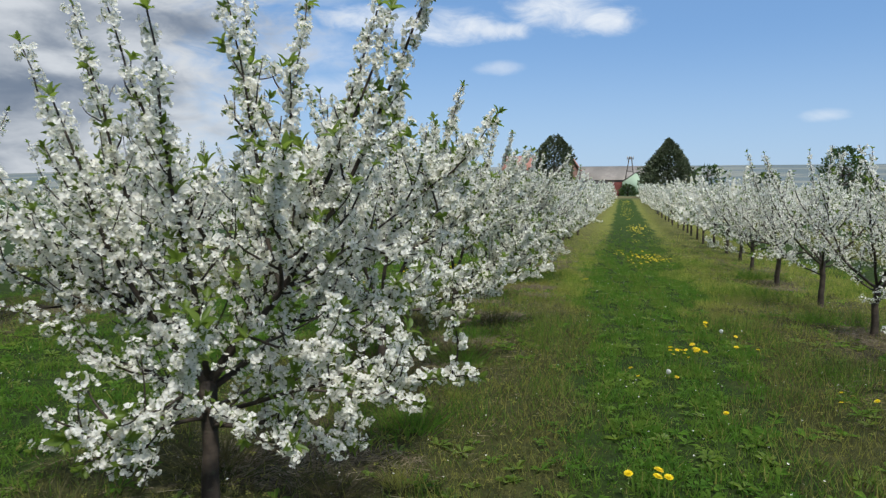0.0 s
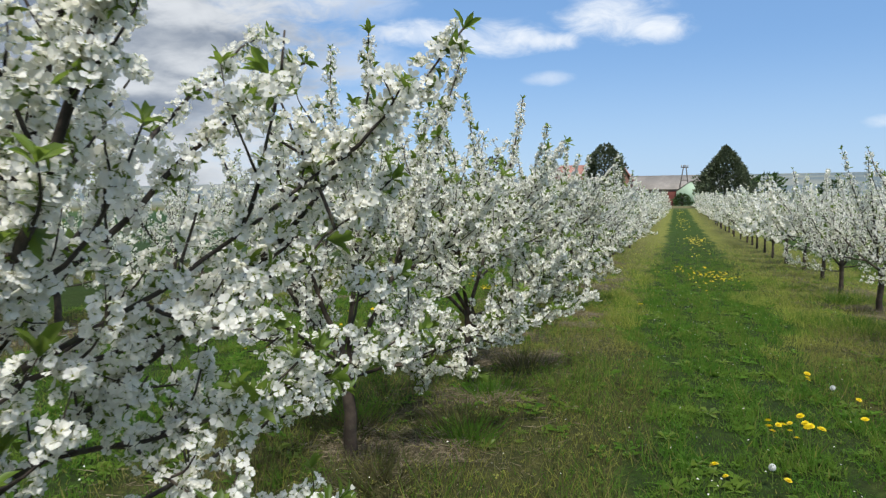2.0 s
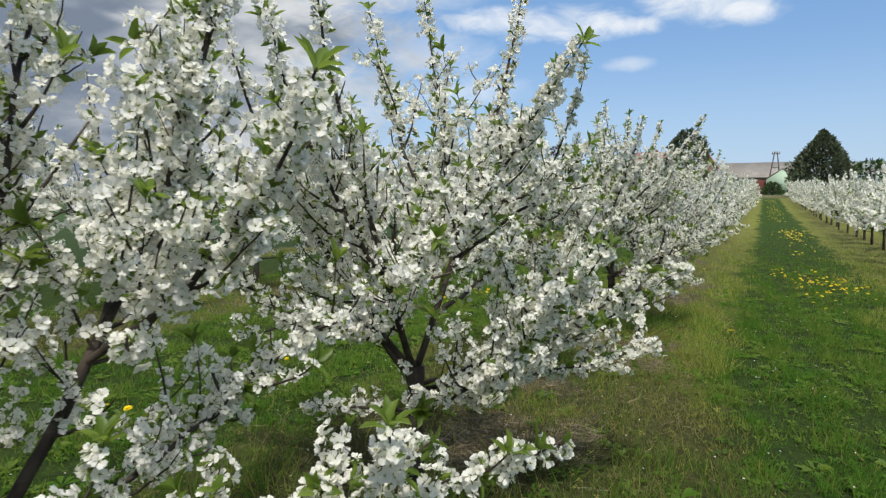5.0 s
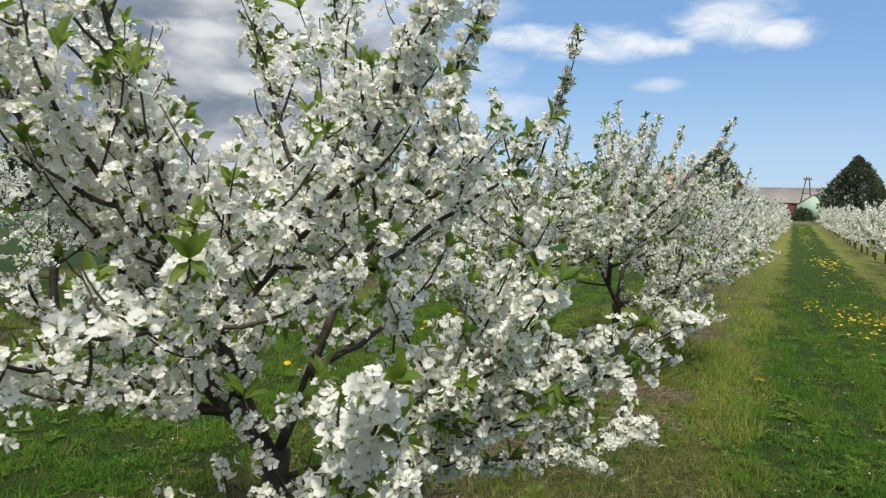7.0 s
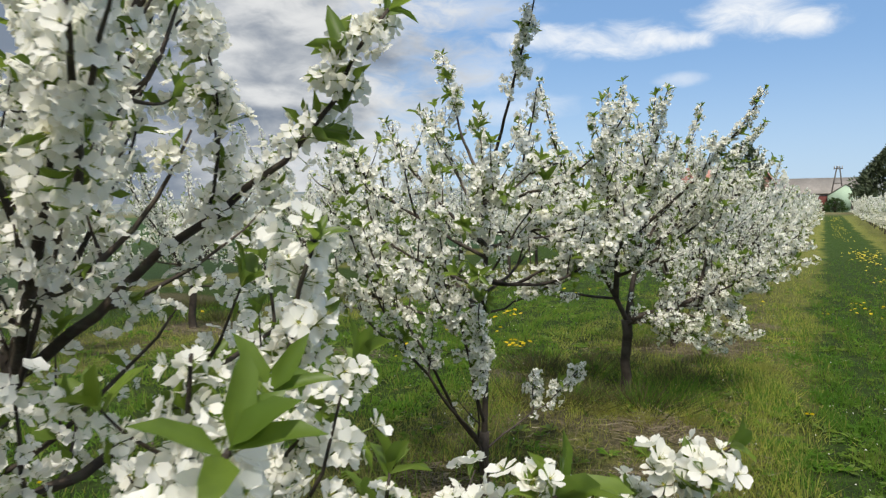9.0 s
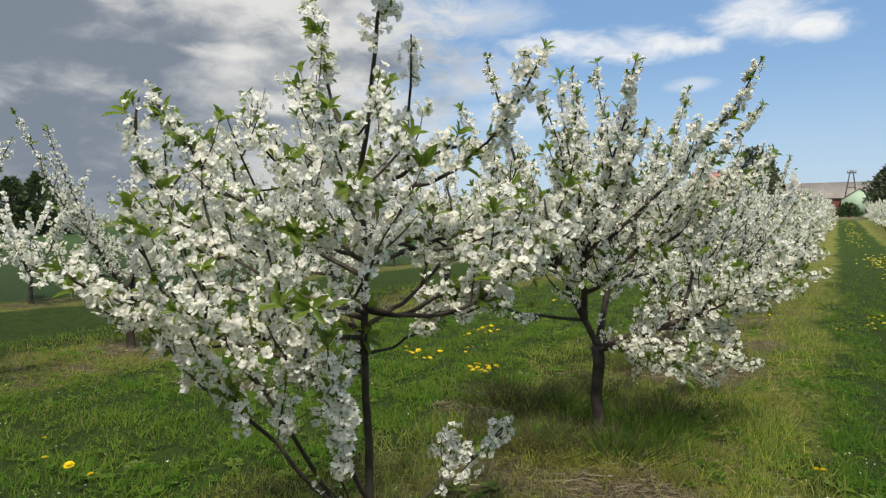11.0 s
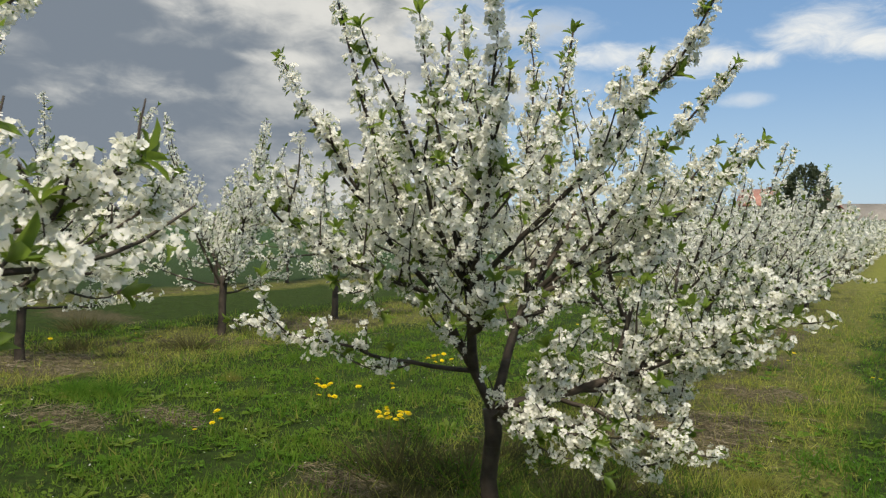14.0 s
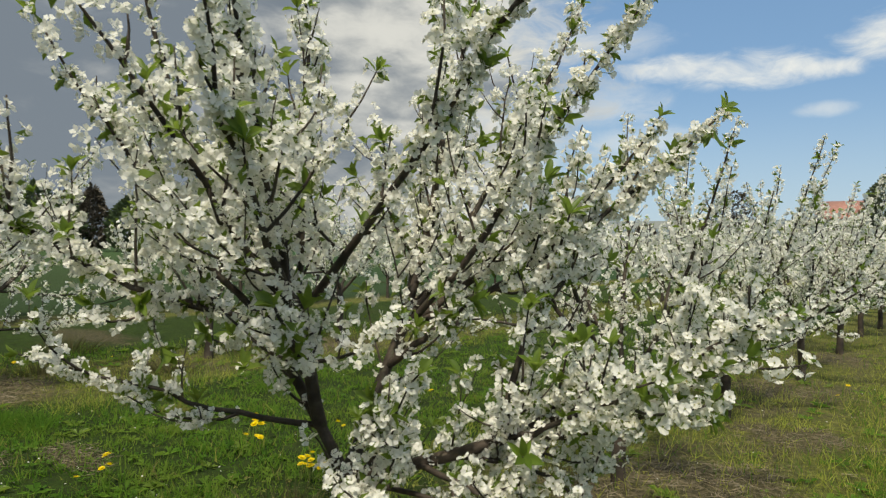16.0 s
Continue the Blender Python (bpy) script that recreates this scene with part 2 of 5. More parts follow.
def ground_material():
    mat, n = material("orchard_floor")
    p = where(n)
    s = n.add("ShaderNodeSeparateXYZ")
    n.link(p, s.inputs[0])
    x, y = s.outputs[0], s.outputs[1]
    wob = n.maths("MULTIPLY", n.maths("SUBTRACT", n.noise(p, 0.9, 4.0, 0.6), 0.5), 1.3)
    # distance from the nearest lane's middle; the lanes repeat every 4.75 m, west of the near row every 5.8 m
    west = n.maths("MULTIPLY", n.maths("MAXIMUM", n.maths("SUBTRACT", -1.95, x), 0.0), 0.18)
    lane = n.maths("ABSOLUTE", n.maths("SUBTRACT", n.maths("MODULO", n.maths("ADD", n.maths("SUBTRACT", n.maths("ADD", x, west), 0.45), 4.75 * 200.5), 4.75), 2.375))
    lane = n.maths("ADD", lane, wob)
    coarse, mid, fine = n.noise(p, 0.8, 5.0, 0.6), n.noise(p, 6.0, 5.0, 0.65), n.noise(p, 45.0, 4.0, 0.7)
    lush = n.mix(n.span(mid, 0.35, 0.65), (0.022, 0.046, 0.008), (0.046, 0.080, 0.013))
    rough_grass = n.mix(n.span(mid, 0.35, 0.68), (0.058, 0.066, 0.019), (0.108, 0.106, 0.032))
    # stronger sun beyond about 9 m, painted as a brighter yellow-green
    sunlit_rough = n.mix(n.span(mid, 0.35, 0.68), (0.112, 0.132, 0.028), (0.215, 0.210, 0.054))
    rough_grass = n.mix(n.span(n.maths("ADD", y, n.maths("MULTIPLY", wob, 2.5)), 9.0, 13.0), rough_grass, sunlit_rough)
    straw = n.mix(n.span(fine, 0.3, 0.7), (0.060, 0.046, 0.030), (0.19, 0.15, 0.10))
    lane_edge = n.maths("SUBTRACT", n.maths("SUBTRACT", lane, n.span(x, -1.6, -2.4, 0.0, 0.55)), n.span(y, 8.0, 12.0, -0.18, 0.12))
    colour = n.mix(n.span(lane_edge, 0.75, 1.05), lush, rough_grass)
    bare = n.maths("MULTIPLY", n.span(lane, 1.35, 2.1), n.span(n.noise(p, 1.9, 5.0, 0.65), 0.43, 0.60, 0.0, n.span(y, 12.0, 26.0, 0.9, 0.45)))
    colour = n.mix(bare, colour, straw)
    ragged = n.maths("MULTIPLY", n.maths("SUBTRACT", n.noise(p, 3.5, 5.0, 0.7), 0.5), 4.0)
    open_soil = None
    for px, py, rx, ry in STRAW_PATCHES:
        u = n.maths("POWER", n.maths("ABSOLUTE", n.maths("DIVIDE", n.maths("SUBTRACT", x, px), rx)), 2.0)
        v = n.maths("POWER", n.maths("ABSOLUTE", n.maths("DIVIDE", n.maths("SUBTRACT", y, py), ry)), 2.0)
        spot = n.maths("SUBTRACT", 1.25, n.maths("ADD", u, v))
        open_soil = spot if open_soil is None else n.maths("MAXIMUM", open_soil, spot)
    colour = n.mix(n.span(n.maths("ADD", open_soil, ragged), -0.2, 1.0, 0.0, 0.75), colour, straw)
    colour = n.mix(n.span(coarse, 0.55, 0.75, 0.0, 0.35), colour, (0.070, 0.066, 0.030))
    # open fields past the orchard
    field = n.mix(n.span(n.noise(p, 0.02, 3.0), 0.4, 0.6), (0.030, 0.062, 0.024), (0.050, 0.085, 0.032))
    colour = n.mix(n.span(x, -13.6, -14.6), colour, field)
    yard = n.mix(n.span(n.noise(p, 0.05, 4.0), 0.4, 0.6), (0.085, 0.100, 0.035), (0.150, 0.130, 0.070))
    colour = n.mix(n.span(y, 100.0, 116.0), colour, yard)
    # distance haze is painted into the far hills as a pale blue-grey
    hazy_hills = n.mix(n.span(n.noise(p, 0.006, 3.0), 0.45, 0.55), (0.12, 0.15, 0.16), (0.20, 0.21, 0.19))
    colour = n.mix(n.span(y, 260.0, 700.0), colour, hazy_hills)
    # shade between the tufts, painted as near-black spots on the nearer ground
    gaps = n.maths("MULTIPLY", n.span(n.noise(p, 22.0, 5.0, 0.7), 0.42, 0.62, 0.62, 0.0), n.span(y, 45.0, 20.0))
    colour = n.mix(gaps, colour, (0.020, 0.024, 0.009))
    colour = n.mix(0.45, colour, n.mix(fine, (0.2, 0.2, 0.2), (0.8, 0.8, 0.8)), "OVERLAY")
    finish(n, colour, 0.95, n.maths("ADD", n.maths("MULTIPLY", mid, 1.5), fine), 0.8, 0.05, spec=0.1)
    return mat


PETAL = petal_material()
STAMEN = mottled("stamen", (0.42, 0.38, 0.08), (0.30, 0.33, 0.06), 90.0)
STALK = leaf_material("flower_stalk", (0.12, 0.17, 0.04), (0.17, 0.22, 0.05), 0.2)
LEAF = leaf_material("cherry_leaf", (0.080, 0.135, 0.018), (0.150, 0.212, 0.030), 0.45)
BARK = bark_material()
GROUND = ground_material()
GRASS_LUSH = leaf_material("lush_grass", (0.030, 0.088, 0.010), (0.100, 0.196, 0.024), 0.48, 0.7, 0.12, (0.145, 0.205, 0.032))
# the lush grass again, brightened in colour to read as sunlit
GRASS_LUSH_SUNLIT = leaf_material("sunlit_lush_grass", (0.062, 0.140, 0.016), (0.160, 0.265, 0.034), 0.50, 0.7, 0.12, (0.185, 0.240, 0.042))
GRASS_DRY = leaf_material("meadow_grass", (0.125, 0.150, 0.030), (0.285, 0.280, 0.066), 0.48, 0.7, 0.12, (0.190, 0.160, 0.068))
# sunlit copy of the meadow grass, the light put into its colour
GRASS_SUNLIT = leaf_material("sunlit_meadow_grass", (0.190, 0.235, 0.036), (0.400, 0.405, 0.086), 0.50, 0.7, 0.12, (0.270, 0.285, 0.066))
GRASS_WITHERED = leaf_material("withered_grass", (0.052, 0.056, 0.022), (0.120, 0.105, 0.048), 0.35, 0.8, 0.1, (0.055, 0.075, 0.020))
STRAW = leaf_material("dead_straw", (0.14, 0.108, 0.068), (0.29, 0.235, 0.155), 0.15)
YELLOW = leaf_material("dandelion_yellow", (0.78, 0.56, 0.010), (0.86, 0.66, 0.02), 0.25)
FLUFF = leaf_material("dandelion_fluff", (0.62, 0.62, 0.60), (0.72, 0.72, 0.70), 0.4)
# needle colour lightened and greyed to carry the haze of distance
CONIFER = leaf_material("conifer_needles", (0.058, 0.078, 0.046), (0.105, 0.128, 0.072), 0.2)
BUSH = leaf_material("bush_leaf", (0.030, 0.060, 0.018), (0.060, 0.105, 0.030), 0.2)
# paler, greyer than the bush leaf: distance haze put into the colour
WOODLAND = leaf_material("woodland_leaf", (0.042, 0.066, 0.030), (0.080, 0.112, 0.048), 0.2)
TWIGGY = leaf_material("bare_twig", (0.060, 0.050, 0.038), (0.110, 0.092, 0.066), 0.05)
WOOD = mottled("weathered_wood", (0.060, 0.055, 0.050), (0.11, 0.10, 0.09), 3.0)
ROOF_GREY = mottled("fibre_cement_roof", (0.19, 0.172, 0.155), (0.27, 0.245, 0.222), 0.25, fine=4.0)
ROOF_RED = mottled("red_tile_roof", (0.30, 0.145, 0.115), (0.38, 0.195, 0.155), 0.8, fine=8.0)
WALL_BRICK = mottled("barn_brick", (0.17, 0.10, 0.08), (0.23, 0.14, 0.11), 0.5, fine=9.0)
WALL_BARN = mottled("dusty_pink_render", (0.33, 0.28, 0.26), (0.42, 0.36, 0.33), 0.4, fine=7.0)
WALL_RED = mottled("red_boards", (0.17, 0.055, 0.048), (0.23, 0.08, 0.068), 0.8, fine=9.0)
WALL_GREEN = mottled("pale_green_render", (0.31, 0.41, 0.31), (0.37, 0.48, 0.36), 0.4, fine=7.0)
WALL_PALE = mottled("pale_render", (0.50, 0.46, 0.40), (0.60, 0.56, 0.49), 0.4, fine=7.0)
DARK = mottled("dark_opening", (0.012, 0.012, 0.014), (0.022, 0.022, 0.024), 2.0)
CERAMIC = mottled("insulator_ceramic", (0.30, 0.28, 0.26), (0.40, 0.38, 0.36), 8.0, rough=0.3)


# ---------------------------------------------------------------- mesh tools
def part(name, mesh, parent=None, label="", mats=(), m=None):
    """One mesh object, under its thing where a parent is given."""
    if isinstance(mesh, bmesh.types.BMesh):
        data = bpy.data.meshes.new(name)
        mesh.to_mesh(data)
        mesh.free()
        mesh = data
    if mats and not mesh.materials:
        for mat in mats:
            mesh.materials.append(mat)
    ob = new(name, mesh)
    if parent is not None:
        ob.parent = parent
    if m is not None:
        ob.matrix_basis = m
    if label:
        tagged(ob, label)
    return ob


def raw_mesh(name, verts, loops, totals, mats, index=None, smooth=False):
    """A mesh straight from arrays: corners as one flat list, corners per face, material per face."""
    me = bpy.data.meshes.new(name)
    me.vertices.add(len(verts))
    me.vertices.foreach_set("co", np.asarray(verts, np.float32).ravel())
    me.loops.add(len(loops))
    me.loops.foreach_set("vertex_index", np.asarray(loops, np.int32))
    me.polygons.add(len(totals))
    totals = np.asarray(totals, np.int32)
    me.polygons.foreach_set("loop_start", np.r_[0, np.cumsum(totals)[:-1]].astype(np.int32))
    me.polygons.foreach_set("loop_total", totals)
    for mat in mats:
        me.materials.append(mat)
    if index is not None:
        me.polygons.foreach_set("material_index", np.asarray(index, np.int32))
    if smooth:
        me.polygons.foreach_set("use_smooth", np.ones(len(totals), bool))
    me.update(calc_edges=True)
    return me


class Shape:
    """Vertices, faces and material numbers that can be repeated many times."""

    def __init__(self):
        self.v, self.f, self.m = [], [], []

    def add(self, verts, faces, mat=0):
        k = len(self.v)
        self.v += [tuple(p) for p in verts]
        self.f += [tuple(i + k for i in f) for f in faces]
        self.m += [mat] * len(faces)
        return self

    def join(self, other, rot, shift, scale=1.0, mat=None):
        k = len(self.v)
        self.v += [tuple(rot @ (Vector(p) * scale) + shift) for p in other.v]
        self.f += [tuple(i + k for i in f) for f in other.f]
        self.m += other.m if mat is None else [mat] * len(other.f)
        return self

    def mesh(self, name, mats, smooth=False):
        return raw_mesh(name, self.v, [i for f in self.f for i in f], [len(f) for f in self.f], mats, self.m, smooth)


def repeat(name, shape, rots, shifts, scales, mats):
    """Many copies of one shape joined in one mesh. rots: N x 3 x 3."""
    v = np.asarray(shape.v)
    count = len(shifts)
    pts = np.einsum("nij,vj->nvi", rots, v) * np.asarray(scales).reshape(-1, 1, 1) + np.asarray(shifts)[:, None, :]
    flat_loops = np.array([i for f in shape.f for i in f])
    loops = (flat_loops[None, :] + np.arange(count)[:, None] * len(v)).ravel()
    totals = np.tile([len(f) for f in shape.f], count)
    return raw_mesh(name, pts.reshape(-1, 3), loops, totals, mats, np.tile(shape.m, count))


def joined(name, meshes, mats):
    """Several meshes that share their materials, as one."""
    vs, ls, ts, ms, k = [], [], [], [], 0
    for me in meshes:
        v = np.empty(len(me.vertices) * 3, np.float32)
        me.vertices.foreach_get("co", v)
        l = np.empty(len(me.loops), np.int32)
        me.loops.foreach_get("vertex_index", l)
        t = np.empty(len(me.polygons), np.int32)
        me.polygons.foreach_get("loop_total", t)
        q = np.empty(len(me.polygons), np.int32)
        me.polygons.foreach_get("material_index", q)
        vs.append(v.reshape(-1, 3)), ls.append(l + k), ts.append(t), ms.append(q)
        k += len(me.vertices)
    for me in meshes:
        bpy.data.meshes.remove(me)
    return raw_mesh(name, np.concatenate(vs), np.concatenate(ls), np.concatenate(ts), mats, np.concatenate(ms))


def aligned(dirs, rng, tilt=0.0):
    """Turns (N x 3 x 3) that lay +z along dirs, with a random spin."""
    d = np.asarray(dirs, float) + rng.normal(0, tilt, np.shape(dirs)) if tilt else np.asarray(dirs, float)
    d = d / np.linalg.norm(d, axis=1, keepdims=True)
    a = rng.normal(size=d.shape)
    a -= (a * d).sum(1, keepdims=True) * d
    a /= np.linalg.norm(a, axis=1, keepdims=True)
    return np.stack([a, np.cross(d, a), d], axis=2)


def tube(lines, sides):
    """Tapered tubes round polylines: (points, radii) each. Returns arrays for raw_mesh."""
    vs, loops, totals, k = [], [], [], 0
    ring = np.linspace(0, 2 * np.pi, sides, endpoint=False)
    for pts, rad in lines:
        pts = np.asarray(pts, float)
        tang = np.gradient(pts, axis=0)
        tang /= np.linalg.norm(tang, axis=1, keepdims=True) + 1e-9
        ref = np.array([0.0, 0.0, 1.0]) if abs(tang[0, 2]) < 0.8 else np.array([1.0, 0.0, 0.0])
        for p, t, r in zip(pts, tang, rad):
            u = np.cross(t, ref)
            u /= np.linalg.norm(u) + 1e-9
            w = np.cross(t, u)
            vs.append(p + r * (np.cos(ring)[:, None] * u + np.sin(ring)[:, None] * w))
        for a in range(len(pts) - 1):
            for b in range(sides):
                c = (b + 1) % sides
                loops += [k + a * sides + b, k + a * sides + c, k + (a + 1) * sides + c, k + (a + 1) * sides + b]
                totals.append(4)
        top = k + (len(pts) - 1) * sides
        loops += [top + b for b in range(sides)]
        totals.append(sides)
        k += len(pts) * sides
    return np.concatenate(vs), loops, totals


def smooth(a, b, v):
    s = np.clip((np.asarray(v, float) - a) / (b - a), 0, 1)
    return s * s * (3 - 2 * s)


def land(x, y):
    """Height of the ground: level in the near orchard, rising to the farm and the far hill."""
    x, y = np.asarray(x, float), np.asarray(y, float)
    ahead = 1 - smooth(0.9, 2.2, np.abs(x) / np.maximum(y, 1.0))
    rise = 1.95 * smooth(25, 140, y) + 0.5 * smooth(110, 170, y) + 74 * smooth(190, 1700, y) ** 1.2
    return rise * ahead * (y > 0)


def bumps(x, y):
    return 0.018 * np.sin(1.9 * x + 0.7 * y) * np.sin(1.3 * y - 0.4 * x) + 0.012 * np.sin(4.3 * x + 1.1) * np.sin(3.7 * y)


# ---------------------------------------------------------------- ground
def ground_sheet():
    def axis(lo, hi, step, far):
        near = np.arange(lo, hi + 1e-6, step)
        grow = np.geomspace(1.0, far, 34)
        return np.r_[(lo - grow)[::-1], near, hi + grow]
    xs, ys = axis(-16, 16, 0.4, 3500), axis(-6, 60, 0.4, 3800)
    gx, gy = np.meshgrid(xs, ys)
    near = (np.abs(gx) < 40) & (gy > -30) & (gy < 90)
    gz = land(gx, gy) + np.where(near, bumps(gx, gy), 0.0)
    w, h = len(xs), len(ys)
    i = np.arange(w * h).reshape(h, w)
    quads = np.stack([i[:-1, :-1], i[:-1, 1:], i[1:, 1:], i[1:, :-1]], axis=2).reshape(-1, 4)
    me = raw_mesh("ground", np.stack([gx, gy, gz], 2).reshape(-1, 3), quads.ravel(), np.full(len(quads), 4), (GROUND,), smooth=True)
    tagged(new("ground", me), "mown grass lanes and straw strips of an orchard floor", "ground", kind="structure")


ground_sheet()


# ---------------------------------------------------------------- blossom and leaf shapes
def flower_shape(level, seed=0, petals=5):
    """A cupped cherry flower that faces +z: crumpled petals, a green throat and thin stamens. level 3: near, 2: fine, 1: plain."""
    rnd = random.Random(seed)
    s = Shape()
    cup = rnd.uniform(0.15, 0.75)
    for k in range(petals):
        turn = Matrix.Rotation(2 * math.pi * k / petals + rnd.uniform(-0.16, 0.16), 3, "Z") @ Matrix.Rotation(rnd.uniform(-0.35, 0.35), 3, "X")
        lift = cup + rnd.uniform(-0.30, 0.30)
        z = lambda r: lift * r * (0.55 + 30 * r)
        w, l = rnd.uniform(0.0066, 0.0084), rnd.uniform(0.0146, 0.0166)
        curl = rnd.uniform(-0.0022, 0.0016)
        if level == 3:
            wave = [rnd.uniform(-0.0007, 0.0009) for _ in range(4)]
            half = [(0.0054, w * 0.52, 0.0004), (0.0096, w * 0.96, 0.0012), (0.0132, w * 0.90, 0.0008 + curl * 0.4), (l - 0.0002, w * 0.40, curl)]
            pts = [(0.0012, 0, 0)] + [(x, y, z(x) + h + q) for (x, y, h), q in zip(half, wave)] + [(l - 0.0011, 0, z(l) - 0.0008)]
            pts += [(x, -y, z(x) + h - q) for (x, y, h), q in zip(reversed(half), reversed(wave))] + [(0.0092, 0, z(0.0092) - 0.0009)]
            s.add([turn @ Vector(p) for p in pts], [(10, i, (i + 1) % 10) for i in range(10)], 0)
        elif level == 2:
            pts = [(0.0015, 0, 0), (0.0098, w, z(0.0098) + rnd.uniform(0.0004, 0.0026)), (l, w * 0.62, z(l) + curl), (l - 0.0009, 0, z(l) - 0.0014),
                   (l, -w * 0.62, z(l) + curl), (0.0098, -w, z(0.0098) + rnd.uniform(0.0004, 0.0026))]
            s.add([turn @ Vector(p) for p in pts], [(0, 1, 2, 3), (0, 3, 4, 5)], 0)
        else:
            w *= 5 / petals
            pts = [(0.001, 0, 0), (0.0108, w, z(0.0108)), (l, 0.001, z(l)), (0.0104, -w, z(0.0104))]
            s.add([turn @ Vector(p) for p in pts], [(0, 1, 2, 3)], 0)
    if level > 1:
        s.add([(0.0030, 0, 0.0012), (-0.0015, 0.0026, 0.0012), (-0.0015, -0.0026, 0.0012)], [(0, 1, 2)], 2)
        for k in range(8 if level == 3 else 4):
            a, r = k * (0.785 if level == 3 else 1.57) + rnd.uniform(-0.4, 0.4), rnd.uniform(0.003, 0.006)
            c, d = math.cos(a), math.sin(a)
            s.add([(-d * 0.0005, c * 0.0005, 0.001), (d * 0.0005, -c * 0.0005, 0.001), (c * r - d * 0.0007, d * r + c * 0.0007, rnd.uniform(0.007, 0.010))], [(0, 1, 2)], 1)
    # the cup under the petals
    s.add([(0.0022, 0, 0.0), (-0.0011, 0.0019, 0.0), (-0.0011, -0.0019, 0.0), (0, 0, -0.0065)], [(0, 1, 3), (1, 2, 3), (2, 0, 3)] if level > 1 else [(0, 1, 3)], 2)
    return s


def leaf_shape(length=0.05, width=0.022, fold=0.006, droop=0.01):
    s = Shape()
    l, w = length, width / 2
    pts = [(0, 0, 0), (l * 0.35, w, fold), (l * 0.75, w * 0.75, fold - droop * 0.4), (l, 0, -droop), (l * 0.75, -w * 0.75, fold - droop * 0.4), (l * 0.35, -w, fold),
           (l * 0.5, 0, -0.001)]
    return s.add(pts, [(0, 6, 2, 1), (6, 3, 2), (0, 5, 4, 6), (6, 4, 3)], 0)


def cluster_shape(seed, level):
    """Blossoms of one spur, along +z, with stalks and young leaves. Materials: petal, stamen, stalk, leaf. level 3: near ... 0: in the next rows."""
    rnd = random.Random(seed)
    s = Shape()
    for k in range(rnd.choice(((3, 4, 4), (4, 5, 5), (5, 6, 7), (5, 6, 7))[level])):
        az, tilt = 2.4 * k + rnd.uniform(-0.5, 0.5), rnd.uniform(0.1, 1.75)
        d = Vector((math.sin(tilt) * math.cos(az), math.sin(tilt) * math.sin(az), math.cos(tilt)))
        reach = rnd.uniform(0.016, 0.040)
        q = d.to_track_quat("Z", "Y").to_matrix() @ Matrix.Rotation(rnd.uniform(0, 6.28), 3, "Z")
        q = Matrix.Rotation(rnd.uniform(-0.8, 0.8), 3, "X") @ q
        s.join(flower_shape(max(1, level), seed * 7 + k, 5 if level else 4), q, d * reach, rnd.uniform(0.92, 1.14))
        if level > 1:
            u = d.orthogonal().normalized() * 0.0007
            s.add([u, -u, d * reach - u, d * reach + u], [(0, 1, 2, 3)], 2)
    if level < 2 and seed % 2:
        d = Vector((rnd.uniform(-1, 1), rnd.uniform(-1, 1), rnd.uniform(0.3, 1.2))).normalized()
        q = d.to_track_quat("X", "Z").to_matrix()
        s.add([q @ Vector(p) for p in ((0, 0, 0), (0.028, 0.011, 0.004), (0.050, 0, -0.006), (0.028, -0.011, 0.004))], [(0, 1, 2, 3)], 3)
    if level > 1 and rnd.random() < 0.7:
        for k in range(2):
            d = Vector((rnd.uniform(-1, 1), rnd.uniform(-1, 1), rnd.uniform(0.5, 1.4))).normalized()
            q = d.to_track_quat("X", "Z").to_matrix()
            s.join(leaf_shape(rnd.uniform(0.024, 0.044), rnd.uniform(0.010, 0.017)), q, Vector((0, 0, 0.006)), 1.0, 3)
    return s


def tuft_shape(seed, full=True):
    """Young leaves round the tip of a shoot, along +z."""
    rnd = random.Random(seed)
    s = Shape()
    for k in range(6 if full else 4):
        az, up = k * 2.4 + rnd.uniform(-0.3, 0.3), rnd.uniform(0.35, 1.25)
        d = Vector((math.cos(az) * math.cos(up), math.sin(az) * math.cos(up), math.sin(up)))
        q = d.to_track_quat("X", "Z").to_matrix()
        s.join(leaf_shape(rnd.uniform(0.042, 0.074), rnd.uniform(0.018, 0.029)), q, Vector((0, 0, rnd.uniform(-0.012, 0.008))))
    return s


def clump_shape(seed):
    """A far spur: a few petal-sized facets."""
    rnd = random.Random(seed)
    s = Shape()
    for k in range(2):
        d = Vector((rnd.gauss(0, 1), rnd.gauss(0, 1), rnd.gauss(0.4, 1))).normalized()
        q = d.to_track_quat("Z", "Y").to_matrix()
        r = rnd.uniform(0.037, 0.053)
        leafy = k == 1 and seed % 3 == 0
        r = r * 0.75 if leafy else r
        s.add([q @ Vector(p) * r + d * 0.028 for p in ((1, 0.2, 0), (-0.1, 1, 0.25), (-1, -0.1, 0), (0.2, -1, 0.25))], [(0, 1, 2, 3)], 3 if leafy else 0)
    return s


CLUSTERS_NEAR = [cluster_shape(k + 1, 3) for k in range(10)]
CLUSTERS = [cluster_shape(k + 1, 2) for k in range(10)]
CLUSTERS_MID = [cluster_shape(k + 1, 1) for k in range(8)]
CLUSTERS_ROW = [cluster_shape(k + 1, 0) for k in range(8)]
CLUMPS = [clump_shape(k) for k in range(6)]
TUFTS = [tuft_shape(k) for k in range(5)]
TUFTS_MID = [tuft_shape(k, False) for k in range(3)]
BLOSSOM_MATS = (PETAL, STAMEN, STALK, LEAF)
CLUSTER_MESHES = [s.mesh("blossom", BLOSSOM_MATS) for s in CLUSTERS]
